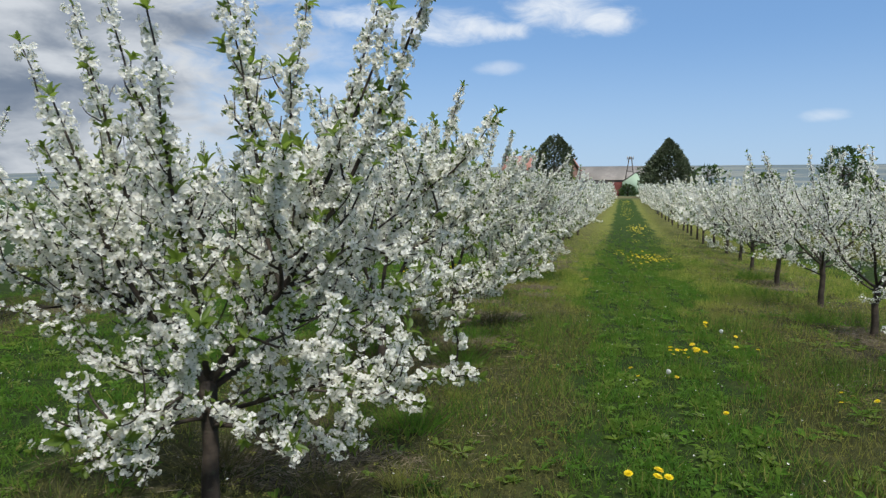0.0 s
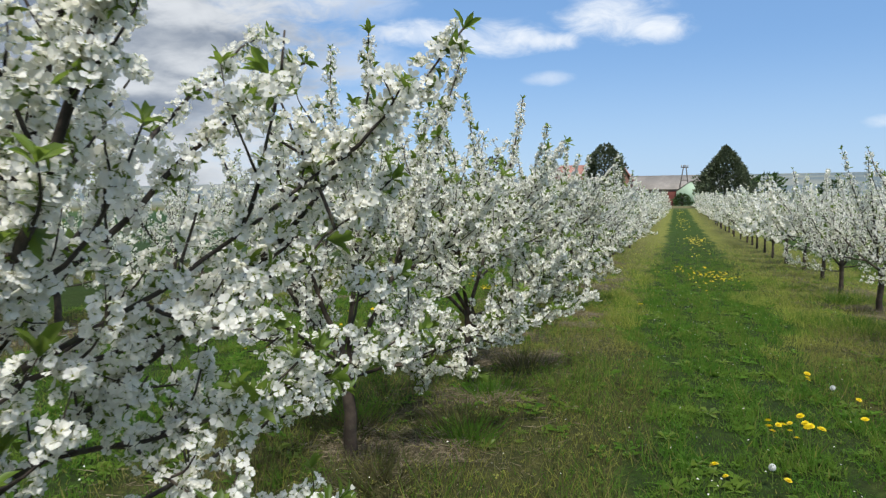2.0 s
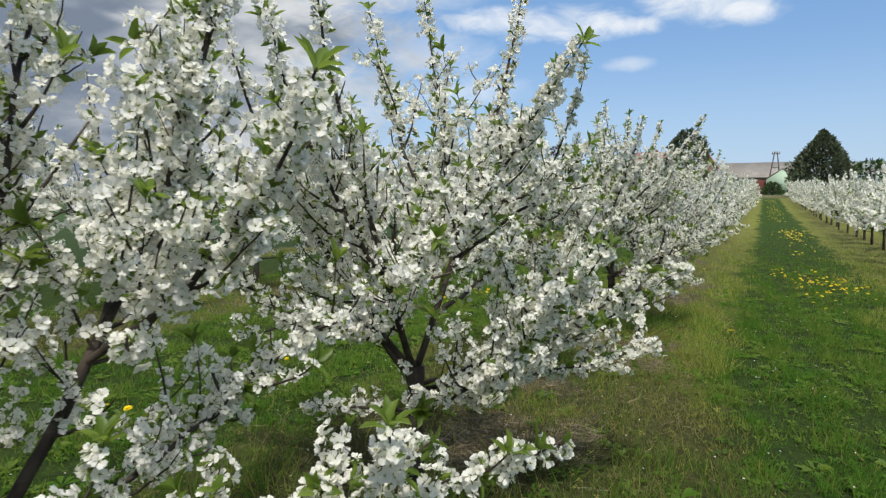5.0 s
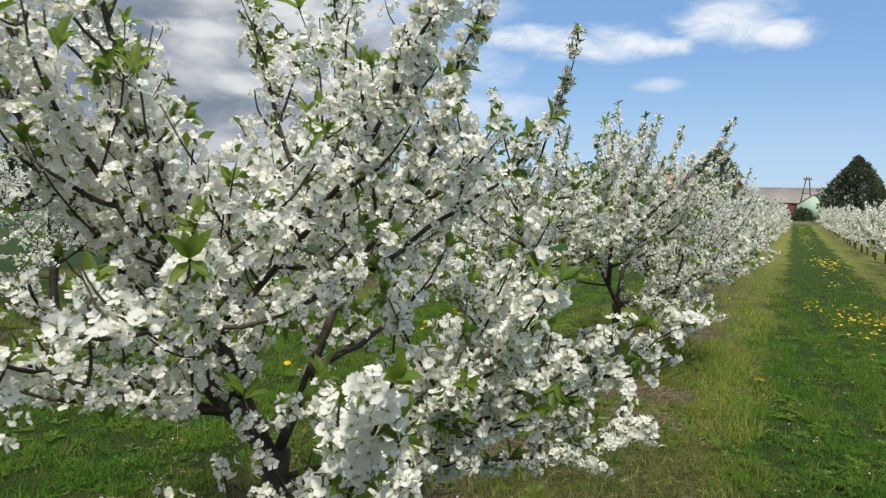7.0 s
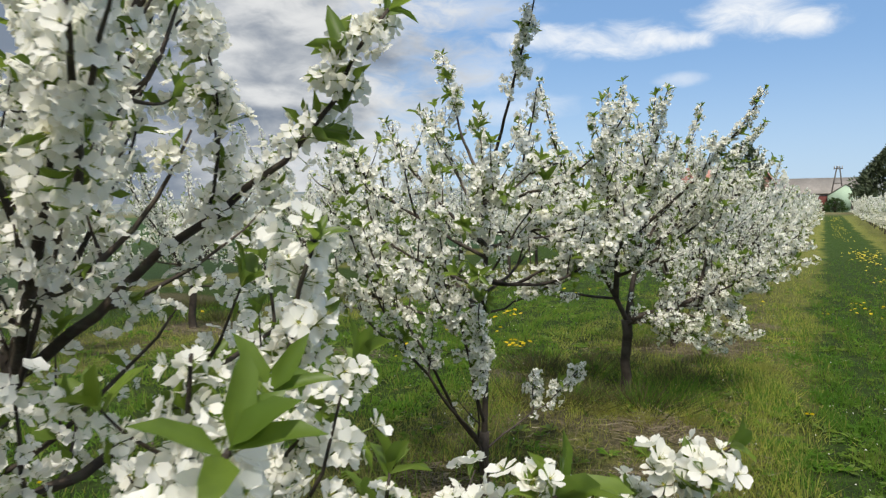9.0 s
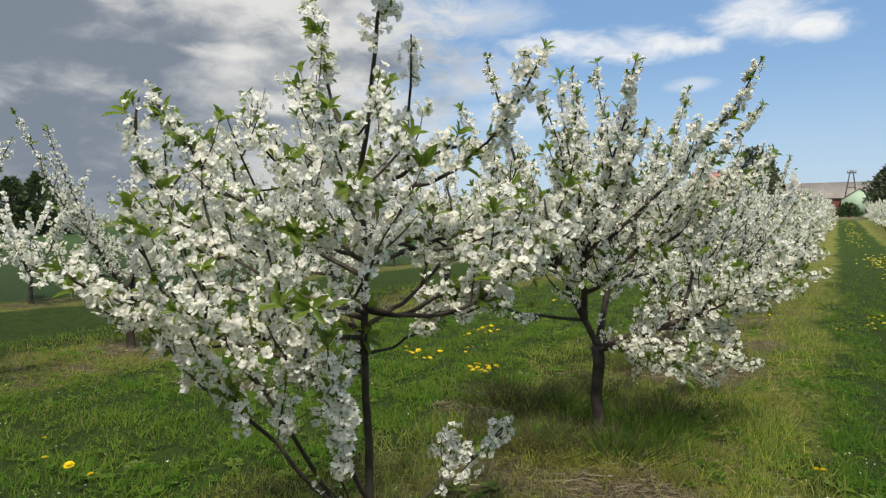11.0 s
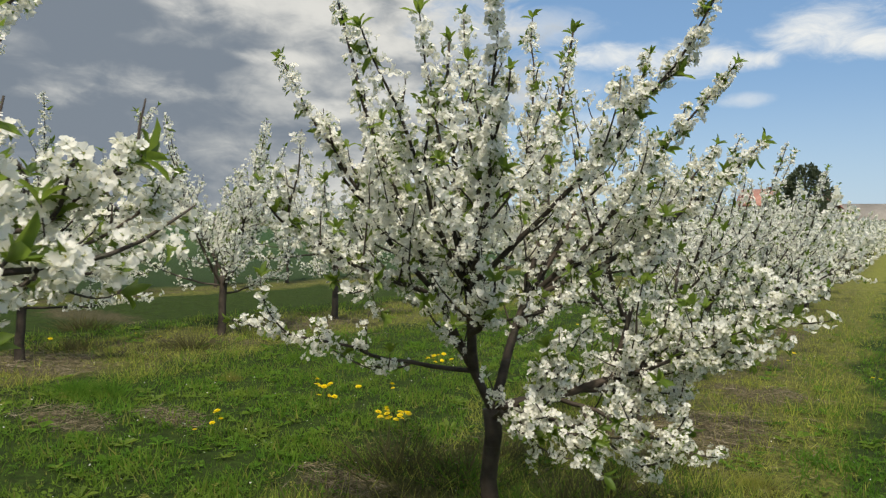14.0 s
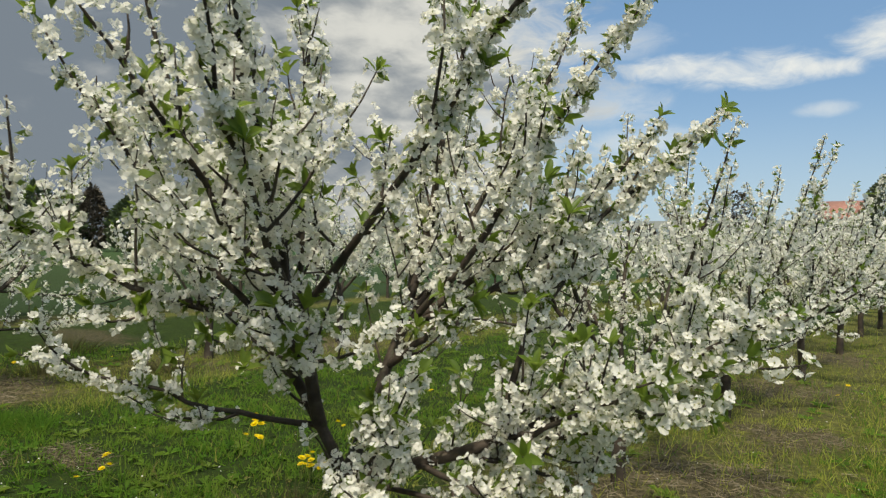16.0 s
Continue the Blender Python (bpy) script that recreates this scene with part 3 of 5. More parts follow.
NEAR_MESHES = [s.mesh("blossom", BLOSSOM_MATS, True) for s in CLUSTERS_NEAR]


# ---------------------------------------------------------------- cherry trees
class Wood:
    """A tree's skeleton: trunk, limbs, twigs, the places of its blossom spurs and leaf tufts."""

    def __init__(self, limbs, seed, trunk_top=0.68, trunk_radius=0.042, leader=None, spur=0.050, twig_gap=0.072, bare=0.34, leader_bare=0.34, leader_taper=0.80, limb_scale=1.0, fork=True, most=5, tufts=0.20, plume=0.0, hedge=9.0):
        self.rng, rng = np.random.default_rng(seed), np.random.default_rng(seed)
        self.spurs, self.ways, self.tips, self.twigs, self.limbs, self.mains = [], [], [], [], [], []
        self.spur, self.twig_gap, self.tufts, self.plume, self.hedge = spur, twig_gap, tufts, plume, hedge
        top = np.array([0.0, 0.0, trunk_top])
        pts = np.linspace((0, 0, -0.08), top, 7) + np.r_[np.zeros((1, 3)), rng.normal(0, 0.006, (5, 3)), np.zeros((1, 3))]
        self.trunk = (pts, trunk_radius * np.array([1.35, 1.12, 1.02, 0.97, 0.95, 1.0, 1.08]))
        self.share = 1.0
        if leader:
            self.limb(top, np.array(leader, float), 0.0, 0.017 * max(1.0, limb_scale), leader_bare, leader_taper)
            stem = self.limbs[0][0]
            if most < 3:
                self.mains.append(self.limbs[0])
        for order, (dx, dy, tip, start, sag, *rest) in enumerate(limbs):
            self.share = rest[0] if rest else 1.0
            self.rng = np.random.default_rng((seed, order))
            if start <= trunk_top:
                foot = top * min(1.0, start / trunk_top)
            else:
                foot = np.array([np.interp(start, stem[:, 2], stem[:, k]) for k in range(3)]) if leader else top
            end = np.array([dx, dy, tip], float)
            thick = 0.0195 * limb_scale if tip > 1.2 else 0.0125 * min(1.0, limb_scale)
            best = first = 0.92 * np.linalg.norm(end - foot)
            for pts, rad in self.mains if fork and (len(self.mains) > most or most > 3 and order % 2) else ():
                for k in (2, 3, 4):
                    away = end - pts[k]
                    gap = np.linalg.norm(away)
                    along = (pts[k + 1] - pts[k]) / np.linalg.norm(pts[k + 1] - pts[k])
                    if gap < best and away @ along > 0.66 * gap:
                        best, foot, thick = gap, pts[k], min(thick, rad[k] * 0.8)
            if best == first:
                self.limb(foot, end, sag, thick, bare)
                self.mains.append(self.limbs[-1])
            else:
                self.limb(foot, end, sag * 0.6, thick, bare * 0.8)

    def limb(self, foot, end, sag, radius, bare, taper=0.80):
        rng = self.rng
        span = end - foot
        length = np.linalg.norm(span)
        bend = foot + span * 0.45 + np.array([span[0] * 0.16, span[1] * 0.16, -sag])
        s = np.linspace(0, 1, 14)[:, None]
        pts = (1 - s) ** 2 * foot + 2 * s * (1 - s) * bend + s ** 2 * end
        wig = np.cumsum(rng.normal(0, 0.010, pts.shape), axis=0)
        pts = pts + (wig - wig[0]) * np.sin(np.pi * np.minimum(s * 0.75 + 0.05, 1))
        rad = np.maximum(radius * (1 - s[:, 0] * taper), 0.0028)
        self.limbs.append((pts, rad))
        rise = span[2] / length
        self.bloom(pts, bare, 0.62, 0.016)
        if self.plume and end[2] > 1.3:
            # a sleeve of blossom round the upper half of an upright limb
            self.bloom(pts, 0.46, self.plume, 0.030, -0.55)
        elif self.plume:
            self.bloom(pts, 0.58, self.plume * 1.15, 0.034, -0.55)
        if self.plume:
            for k in range(6, 13):
                if rng.random() < 0.5:
                    self.tips.append((pts[k] + rng.normal(0, 0.012, 3), (pts[k + 1] - pts[k]) / np.linalg.norm(pts[k + 1] - pts[k]) * 0.7 + rng.normal(0, 0.6, 3)))
        self.tips.append((pts[-1], pts[-1] - pts[-3]))
        # side shoots
        count = max(0 if self.share < 0.05 else 2 if self.share < 0.5 else 3, int(self.share * (0.85 if end[2] < 1.0 else 1.1) * max(0.0, length - 0.25) * (0.78 if rise > 0.5 else 0.95) / self.twig_gap))
        spin = rng.uniform(0, 6.28)
        for k in range(count):
            f = max(0.13, bare - 0.22) + (0.66 if rise > 0.5 else 0.78) * (k + rng.uniform(0, 0.7)) / count
            f = min(f, 0.97)
            i = min(12, int(f * 13))
            base = pts[i] + (pts[i + 1] - pts[i]) * (f * 13 - i)
            ax = pts[i + 1] - pts[i]
            ax /= np.linalg.norm(ax)
            spin += 2.4
            u = np.cross(ax, (0.3, 0.2, 1.0))
            u /= np.linalg.norm(u)
            w = np.cross(ax, u)
            side = np.cos(spin) * u + np.sin(spin) * w
            d = ax * rng.uniform(0.35, 0.85) + side + np.array([0, 0, rng.uniform(-0.15, 0.40)])
            long = rng.uniform(0.16, 0.60) * (1.08 - 0.42 * f) * (0.72 if self.plume and end[2] < 1.3 else 1.0)
            if rise > 0.5 and f > 0.42:
                # towards the top the side shoots stay short and lie close
                long *= max(0.30, 1.0 - 2.1 * (f - 0.42))
                d = d + ax * 0.5
            self.shoot(base, d, long, rng.uniform(0.0045, 0.0075), long > 0.15)

    def shoot(self, base, d, length, radius, forks):
        rng = self.rng
        d = d / np.linalg.norm(d)
        steps = 6
        pts = [base]
        for _ in range(steps):
            d = d + np.array([0, 0, 0.17]) + rng.normal(0, 0.10, 3)
            d /= np.linalg.norm(d)
            q = pts[-1] + d * length / steps
            if q[2] < 0.16:
                q = q + np.array([0, 0, 0.05])
            pts.append(q)
        pts = np.array(pts)
        # shoots that lean out over the lane are pruned away
        if ((pts[:, 0] > self.hedge) & (pts[:, 2] > 1.1)).any():
            return
        self.twigs.append((pts, np.linspace(radius, radius * 0.35, steps + 1)))
        self.bloom(pts, 0.08, 0.80, 0.012)
        if rng.random() < self.tufts:
            self.tips.append((pts[-1], pts[-1] - pts[-2]))
        if forks:
            for _ in range(rng.integers(1, 3) if length > 0.3 else rng.integers(0, 2)):
                i = rng.integers(1, steps)
                self.shoot(pts[i], (pts[i + 1] - pts[i]) / length * 5 + rng.normal(0, 0.8, 3), length * rng.uniform(0.3, 0.55), radius * 0.6, False)

    def bloom(self, pts, start, share, off=0.0, gaps=-1.25):
        """Spurs along a branch, from start (a share of its length) on, up to off metres away from its bark."""
        rng = self.rng
        seg = np.linalg.norm(np.diff(pts, axis=0), axis=1)
        total = seg.sum()
        at = np.arange(start * total, total * 0.985, self.spur * share)
        at = at + rng.uniform(-0.5, 0.5, len(at)) * self.spur
        cum = np.r_[0, np.cumsum(seg)]
        gap = rng.uniform(0, 20)
        for a in at:
            if a < 0.86 * total and math.sin(a * 9 + gap) + math.sin(a * 23 + gap * 3) < gaps:
                continue
            i = min(len(seg) - 1, max(0, int(np.searchsorted(cum, a)) - 1))
            p = pts[i] + (pts[i + 1] - pts[i]) * ((a - cum[i]) / seg[i])
            ax = (pts[i + 1] - pts[i]) / seg[i]
            side = rng.normal(size=3)
            side -= side @ ax * ax
            side /= np.linalg.norm(side)
            self.spurs.append(p + side * rng.uniform(0.0, off))
            self.ways.append(side + ax * 0.35)


def plant(wood, place, label, detail=0):
    """A tree as one thing: trunk, limbs, twigs, blossom and leaves. detail 2: near, 1: middle, 0: far."""
    rng = np.random.default_rng(int(abs(wood.spurs[0][0]) * 1e6) + 5)
    thing = tagged(new("cherry_tree"), label, "tree", "cherry trees of the orchard")
    thing.matrix_basis = place
    sides = (5, 7, 12)[detail]
    part("trunk", raw_mesh("trunk", *tube([wood.trunk], sides), (BARK,), smooth=True), thing, "dark brown smooth bark")
    if detail:
        branches = [part("branch", raw_mesh("branch", *tube([line], (4, 5, 8)[detail]), (BARK,), smooth=True), thing) for line in wood.limbs]
        tagged(part("twigwork", raw_mesh("twigwork", *tube([(p[::2], r[::2]) for p, r in wood.twigs] if detail == 1 else wood.twigs, (3, 3, 4)[detail]), (BARK,), smooth=True), thing), kind="stuff")
    else:
        lines = [(p[::3], r[::3]) for p, r in wood.limbs]
        tagged(part("branchwork", raw_mesh("branchwork", *tube(lines, 3), (BARK,), smooth=True), thing), kind="stuff")
    spurs, ways = np.array(wood.spurs), np.array(wood.ways)
    rots = aligned(ways + np.array([0, 0, 0.1]), rng, 0.25)
    sizes = rng.uniform(0.78, 1.14, len(spurs)) if detail else rng.uniform(0.85, 1.2, len(spurs))
    single = np.zeros(len(spurs), bool)
    fine = np.zeros(len(spurs), bool)
    if detail == 2:
        # blossom on the lane's side can be told apart, cluster by cluster
        order = np.argsort(-(spurs[:, 0] + rng.uniform(0, 0.35, len(spurs))))
        single[order[:280]] = True
        fine[order[280:280 + int(0.24 * len(spurs))]] = True
    kinds = rng.integers(0, 1000, len(spurs))
    pieces = []
    for shapes, which in ((CLUSTERS, fine), ((CLUMPS, CLUSTERS_ROW, CLUSTERS_MID)[detail], ~fine & ~single)):
        for k, s in enumerate(shapes):
            pick = (kinds % len(shapes) == k) & which
            if pick.any():
                pieces.append(repeat("blossom", s, rots[pick], spurs[pick], sizes[pick], BLOSSOM_MATS))
    tagged(part("crown", joined("crown", pieces, BLOSSOM_MATS), thing, "dense white five-petalled cherry blossom"), kind="stuff")
    nearest = set(order[:110].tolist()) if detail == 2 else set()
    # each of them belongs to the branch that it grows nearest to
    for i in np.flatnonzero(single):
        home = branches[min(range(len(branches)), key=lambda k: float(((wood.limbs[k][0] - spurs[i]) ** 2).sum(1).min()))]
        m = Matrix.LocRotScale(Vector(spurs[i]), Matrix(rots[i].tolist()).to_quaternion(), Vector((sizes[i],) * 3))
        part("blossom", (NEAR_MESHES if i in nearest else CLUSTER_MESHES)[kinds[i] % len(CLUSTER_MESHES)], home, m=m)
    tips = wood.tips if detail == 2 else wood.tips[::2] if detail else wood.tips[::5]
    pos, dirs = np.array([p for p, _ in tips]), np.array([d for _, d in tips])
    tufts = TUFTS if detail == 2 else TUFTS_MID
    rots = aligned(dirs, rng, 0.005)
    kinds = rng.integers(0, len(tufts), len(tips))
    sizes = rng.uniform(0.55, 1.3, len(tips))
    pieces = [repeat("leaves", s, rots[kinds == k], pos[kinds == k], sizes[kinds == k], (LEAF,)) for k, s in enumerate(tufts) if (kinds == k).any()]
    tagged(part("leaves", joined("leaves", pieces, (LEAF,)), thing, "fresh green leaf tufts at the shoot tips"), kind="stuff")
    return thing


def wild(seed, low=3):
    """Limbs of a tree that is seen only from a distance."""
    rnd = random.Random(seed)
    limbs = []
    for k in range(8):
        a, r = math.radians(k * 137.5 + rnd.uniform(-25, 25)), rnd.uniform(0.45, 1.15)
        limbs.append((r * math.cos(a), r * math.sin(a), rnd.uniform(1.75, 2.5), rnd.uniform(0.5, 0.68), rnd.uniform(0.05, 0.2)))
    for k in range(low):
        a, r = math.radians(k * 360 / low + rnd.uniform(-35, 35)), rnd.uniform(1.0, 1.35)
        limbs.append((r * math.cos(a), r * math.sin(a), rnd.uniform(0.65, 1.4), rnd.uniform(0.42, 0.62), rnd.uniform(0.0, 0.15)))
    return limbs


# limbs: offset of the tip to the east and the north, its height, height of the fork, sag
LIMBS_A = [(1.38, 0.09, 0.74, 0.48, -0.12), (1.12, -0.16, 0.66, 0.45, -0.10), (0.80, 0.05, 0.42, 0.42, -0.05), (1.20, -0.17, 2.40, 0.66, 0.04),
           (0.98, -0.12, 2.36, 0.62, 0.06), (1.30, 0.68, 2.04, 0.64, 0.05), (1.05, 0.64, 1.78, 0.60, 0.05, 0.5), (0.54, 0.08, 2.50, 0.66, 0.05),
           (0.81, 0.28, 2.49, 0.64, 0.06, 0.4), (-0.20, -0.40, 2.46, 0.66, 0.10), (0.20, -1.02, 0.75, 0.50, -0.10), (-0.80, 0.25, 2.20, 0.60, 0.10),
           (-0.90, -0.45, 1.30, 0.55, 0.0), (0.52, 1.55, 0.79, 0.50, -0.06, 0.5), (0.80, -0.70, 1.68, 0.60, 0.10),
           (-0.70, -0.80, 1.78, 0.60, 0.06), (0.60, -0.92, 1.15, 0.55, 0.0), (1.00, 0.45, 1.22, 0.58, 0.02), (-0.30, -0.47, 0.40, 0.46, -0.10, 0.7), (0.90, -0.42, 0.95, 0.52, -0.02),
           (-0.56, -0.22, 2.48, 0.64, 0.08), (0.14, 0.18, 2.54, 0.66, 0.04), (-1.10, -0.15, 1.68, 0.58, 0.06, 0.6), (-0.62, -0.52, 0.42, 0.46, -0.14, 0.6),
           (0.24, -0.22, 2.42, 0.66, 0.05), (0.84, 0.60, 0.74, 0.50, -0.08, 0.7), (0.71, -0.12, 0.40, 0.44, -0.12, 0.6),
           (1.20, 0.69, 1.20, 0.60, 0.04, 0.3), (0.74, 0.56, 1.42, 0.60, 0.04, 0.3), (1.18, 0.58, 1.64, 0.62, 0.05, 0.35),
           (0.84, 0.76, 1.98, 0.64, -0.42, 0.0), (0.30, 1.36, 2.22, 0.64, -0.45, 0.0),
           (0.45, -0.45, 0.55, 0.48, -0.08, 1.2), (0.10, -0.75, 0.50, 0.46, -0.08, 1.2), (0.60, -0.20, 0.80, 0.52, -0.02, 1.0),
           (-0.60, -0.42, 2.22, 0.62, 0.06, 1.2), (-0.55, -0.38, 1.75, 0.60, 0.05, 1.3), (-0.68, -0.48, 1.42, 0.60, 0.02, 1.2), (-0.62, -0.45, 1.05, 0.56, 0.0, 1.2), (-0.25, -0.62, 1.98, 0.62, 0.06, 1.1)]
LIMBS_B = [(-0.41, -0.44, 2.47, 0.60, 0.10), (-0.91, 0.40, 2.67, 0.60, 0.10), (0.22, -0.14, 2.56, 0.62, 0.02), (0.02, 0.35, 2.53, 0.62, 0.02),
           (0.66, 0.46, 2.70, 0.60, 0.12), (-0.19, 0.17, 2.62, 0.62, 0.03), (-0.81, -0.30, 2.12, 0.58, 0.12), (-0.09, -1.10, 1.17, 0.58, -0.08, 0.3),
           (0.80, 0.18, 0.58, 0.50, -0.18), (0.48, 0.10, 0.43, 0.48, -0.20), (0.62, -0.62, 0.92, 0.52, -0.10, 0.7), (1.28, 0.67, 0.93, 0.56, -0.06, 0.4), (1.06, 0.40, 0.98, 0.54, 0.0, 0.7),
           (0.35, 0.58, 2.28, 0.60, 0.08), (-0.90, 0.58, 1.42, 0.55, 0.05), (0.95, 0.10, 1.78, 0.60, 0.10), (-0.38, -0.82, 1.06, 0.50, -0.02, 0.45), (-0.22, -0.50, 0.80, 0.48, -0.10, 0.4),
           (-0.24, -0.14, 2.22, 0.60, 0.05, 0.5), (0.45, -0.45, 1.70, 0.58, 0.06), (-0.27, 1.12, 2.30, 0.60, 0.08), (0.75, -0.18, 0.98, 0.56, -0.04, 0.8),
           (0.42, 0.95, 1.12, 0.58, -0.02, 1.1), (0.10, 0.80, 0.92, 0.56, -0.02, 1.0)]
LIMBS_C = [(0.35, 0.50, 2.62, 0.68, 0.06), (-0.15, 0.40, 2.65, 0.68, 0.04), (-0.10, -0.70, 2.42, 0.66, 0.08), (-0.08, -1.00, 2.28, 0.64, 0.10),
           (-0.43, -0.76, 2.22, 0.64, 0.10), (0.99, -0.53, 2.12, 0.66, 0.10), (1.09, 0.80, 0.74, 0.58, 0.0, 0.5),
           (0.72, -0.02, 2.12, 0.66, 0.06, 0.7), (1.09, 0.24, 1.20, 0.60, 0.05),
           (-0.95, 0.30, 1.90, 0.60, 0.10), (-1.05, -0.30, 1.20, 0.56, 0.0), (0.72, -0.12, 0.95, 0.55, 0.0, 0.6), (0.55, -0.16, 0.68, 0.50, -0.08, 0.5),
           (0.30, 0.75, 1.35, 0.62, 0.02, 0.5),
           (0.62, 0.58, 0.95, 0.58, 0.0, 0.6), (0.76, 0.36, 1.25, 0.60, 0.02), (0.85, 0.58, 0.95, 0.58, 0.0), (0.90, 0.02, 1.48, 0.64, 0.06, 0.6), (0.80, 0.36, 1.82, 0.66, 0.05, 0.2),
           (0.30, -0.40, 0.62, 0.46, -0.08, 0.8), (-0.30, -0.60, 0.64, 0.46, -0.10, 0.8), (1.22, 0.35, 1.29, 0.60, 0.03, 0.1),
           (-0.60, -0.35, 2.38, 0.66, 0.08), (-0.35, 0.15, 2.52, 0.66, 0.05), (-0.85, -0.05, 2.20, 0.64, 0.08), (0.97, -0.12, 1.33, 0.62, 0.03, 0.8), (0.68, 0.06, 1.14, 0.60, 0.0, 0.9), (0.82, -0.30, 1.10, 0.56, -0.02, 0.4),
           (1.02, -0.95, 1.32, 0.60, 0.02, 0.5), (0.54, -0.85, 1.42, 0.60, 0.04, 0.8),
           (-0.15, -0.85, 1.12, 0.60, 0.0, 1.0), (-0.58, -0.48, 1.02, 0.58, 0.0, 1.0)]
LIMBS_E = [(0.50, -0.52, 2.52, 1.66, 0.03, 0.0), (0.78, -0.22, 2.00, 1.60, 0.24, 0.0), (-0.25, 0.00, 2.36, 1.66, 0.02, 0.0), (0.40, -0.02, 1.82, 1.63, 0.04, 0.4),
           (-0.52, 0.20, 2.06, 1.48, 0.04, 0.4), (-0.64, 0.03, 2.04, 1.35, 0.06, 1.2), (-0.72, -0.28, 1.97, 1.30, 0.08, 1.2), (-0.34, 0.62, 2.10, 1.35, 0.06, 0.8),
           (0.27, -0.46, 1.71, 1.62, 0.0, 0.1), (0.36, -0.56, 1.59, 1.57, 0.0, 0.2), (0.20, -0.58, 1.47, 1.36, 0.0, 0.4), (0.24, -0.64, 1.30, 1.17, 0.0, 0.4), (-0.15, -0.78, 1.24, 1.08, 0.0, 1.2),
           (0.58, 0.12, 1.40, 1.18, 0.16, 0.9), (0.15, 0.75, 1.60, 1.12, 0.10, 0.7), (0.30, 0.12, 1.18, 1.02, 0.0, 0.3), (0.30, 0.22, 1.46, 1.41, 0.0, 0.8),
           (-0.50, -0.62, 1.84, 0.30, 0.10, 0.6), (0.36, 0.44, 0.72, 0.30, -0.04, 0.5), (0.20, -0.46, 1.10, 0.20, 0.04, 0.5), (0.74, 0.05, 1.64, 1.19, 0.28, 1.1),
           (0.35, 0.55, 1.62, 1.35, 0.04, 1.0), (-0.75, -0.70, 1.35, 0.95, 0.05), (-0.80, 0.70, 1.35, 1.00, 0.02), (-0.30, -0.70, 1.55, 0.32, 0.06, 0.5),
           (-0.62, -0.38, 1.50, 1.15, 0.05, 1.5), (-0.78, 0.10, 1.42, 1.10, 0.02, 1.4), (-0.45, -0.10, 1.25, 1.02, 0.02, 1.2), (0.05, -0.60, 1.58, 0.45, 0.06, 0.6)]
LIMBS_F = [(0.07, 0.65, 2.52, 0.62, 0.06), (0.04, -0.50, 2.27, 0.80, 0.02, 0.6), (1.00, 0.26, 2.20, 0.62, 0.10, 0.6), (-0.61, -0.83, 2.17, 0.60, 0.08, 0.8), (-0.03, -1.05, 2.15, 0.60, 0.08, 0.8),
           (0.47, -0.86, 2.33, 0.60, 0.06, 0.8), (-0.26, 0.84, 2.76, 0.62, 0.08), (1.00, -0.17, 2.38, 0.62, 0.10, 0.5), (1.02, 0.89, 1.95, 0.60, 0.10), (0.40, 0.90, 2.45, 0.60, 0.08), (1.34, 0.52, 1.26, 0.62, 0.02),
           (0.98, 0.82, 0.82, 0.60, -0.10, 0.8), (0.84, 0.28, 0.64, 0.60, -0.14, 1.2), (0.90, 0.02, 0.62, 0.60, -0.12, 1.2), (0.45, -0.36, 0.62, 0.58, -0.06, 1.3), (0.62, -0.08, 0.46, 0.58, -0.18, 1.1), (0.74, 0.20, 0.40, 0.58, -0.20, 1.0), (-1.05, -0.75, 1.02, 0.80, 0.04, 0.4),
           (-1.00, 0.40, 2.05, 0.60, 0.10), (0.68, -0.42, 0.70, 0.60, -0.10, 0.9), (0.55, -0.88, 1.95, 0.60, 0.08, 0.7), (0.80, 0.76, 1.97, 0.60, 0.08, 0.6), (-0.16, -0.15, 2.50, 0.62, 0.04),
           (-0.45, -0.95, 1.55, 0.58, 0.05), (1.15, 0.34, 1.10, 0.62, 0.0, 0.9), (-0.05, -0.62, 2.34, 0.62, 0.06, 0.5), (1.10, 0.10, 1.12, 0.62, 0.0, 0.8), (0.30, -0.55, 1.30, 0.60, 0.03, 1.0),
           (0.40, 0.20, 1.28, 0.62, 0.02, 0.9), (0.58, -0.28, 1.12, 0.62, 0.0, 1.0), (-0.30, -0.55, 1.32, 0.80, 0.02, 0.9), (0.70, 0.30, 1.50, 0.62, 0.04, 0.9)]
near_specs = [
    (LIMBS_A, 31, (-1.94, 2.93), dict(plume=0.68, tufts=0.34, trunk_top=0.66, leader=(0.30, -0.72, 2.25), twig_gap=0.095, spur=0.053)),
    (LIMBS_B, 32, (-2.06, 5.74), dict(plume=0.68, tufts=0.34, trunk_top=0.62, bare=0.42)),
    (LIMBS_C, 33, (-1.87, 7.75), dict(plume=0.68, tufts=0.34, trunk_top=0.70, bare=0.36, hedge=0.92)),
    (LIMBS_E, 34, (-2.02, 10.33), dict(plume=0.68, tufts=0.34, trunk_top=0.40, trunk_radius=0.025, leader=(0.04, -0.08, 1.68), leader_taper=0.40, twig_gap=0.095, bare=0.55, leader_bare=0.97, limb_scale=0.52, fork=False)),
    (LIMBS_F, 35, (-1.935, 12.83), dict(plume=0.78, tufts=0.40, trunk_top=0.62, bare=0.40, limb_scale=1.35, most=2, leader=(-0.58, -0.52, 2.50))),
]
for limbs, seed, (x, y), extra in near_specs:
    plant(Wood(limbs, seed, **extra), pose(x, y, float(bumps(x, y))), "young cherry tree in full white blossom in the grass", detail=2)

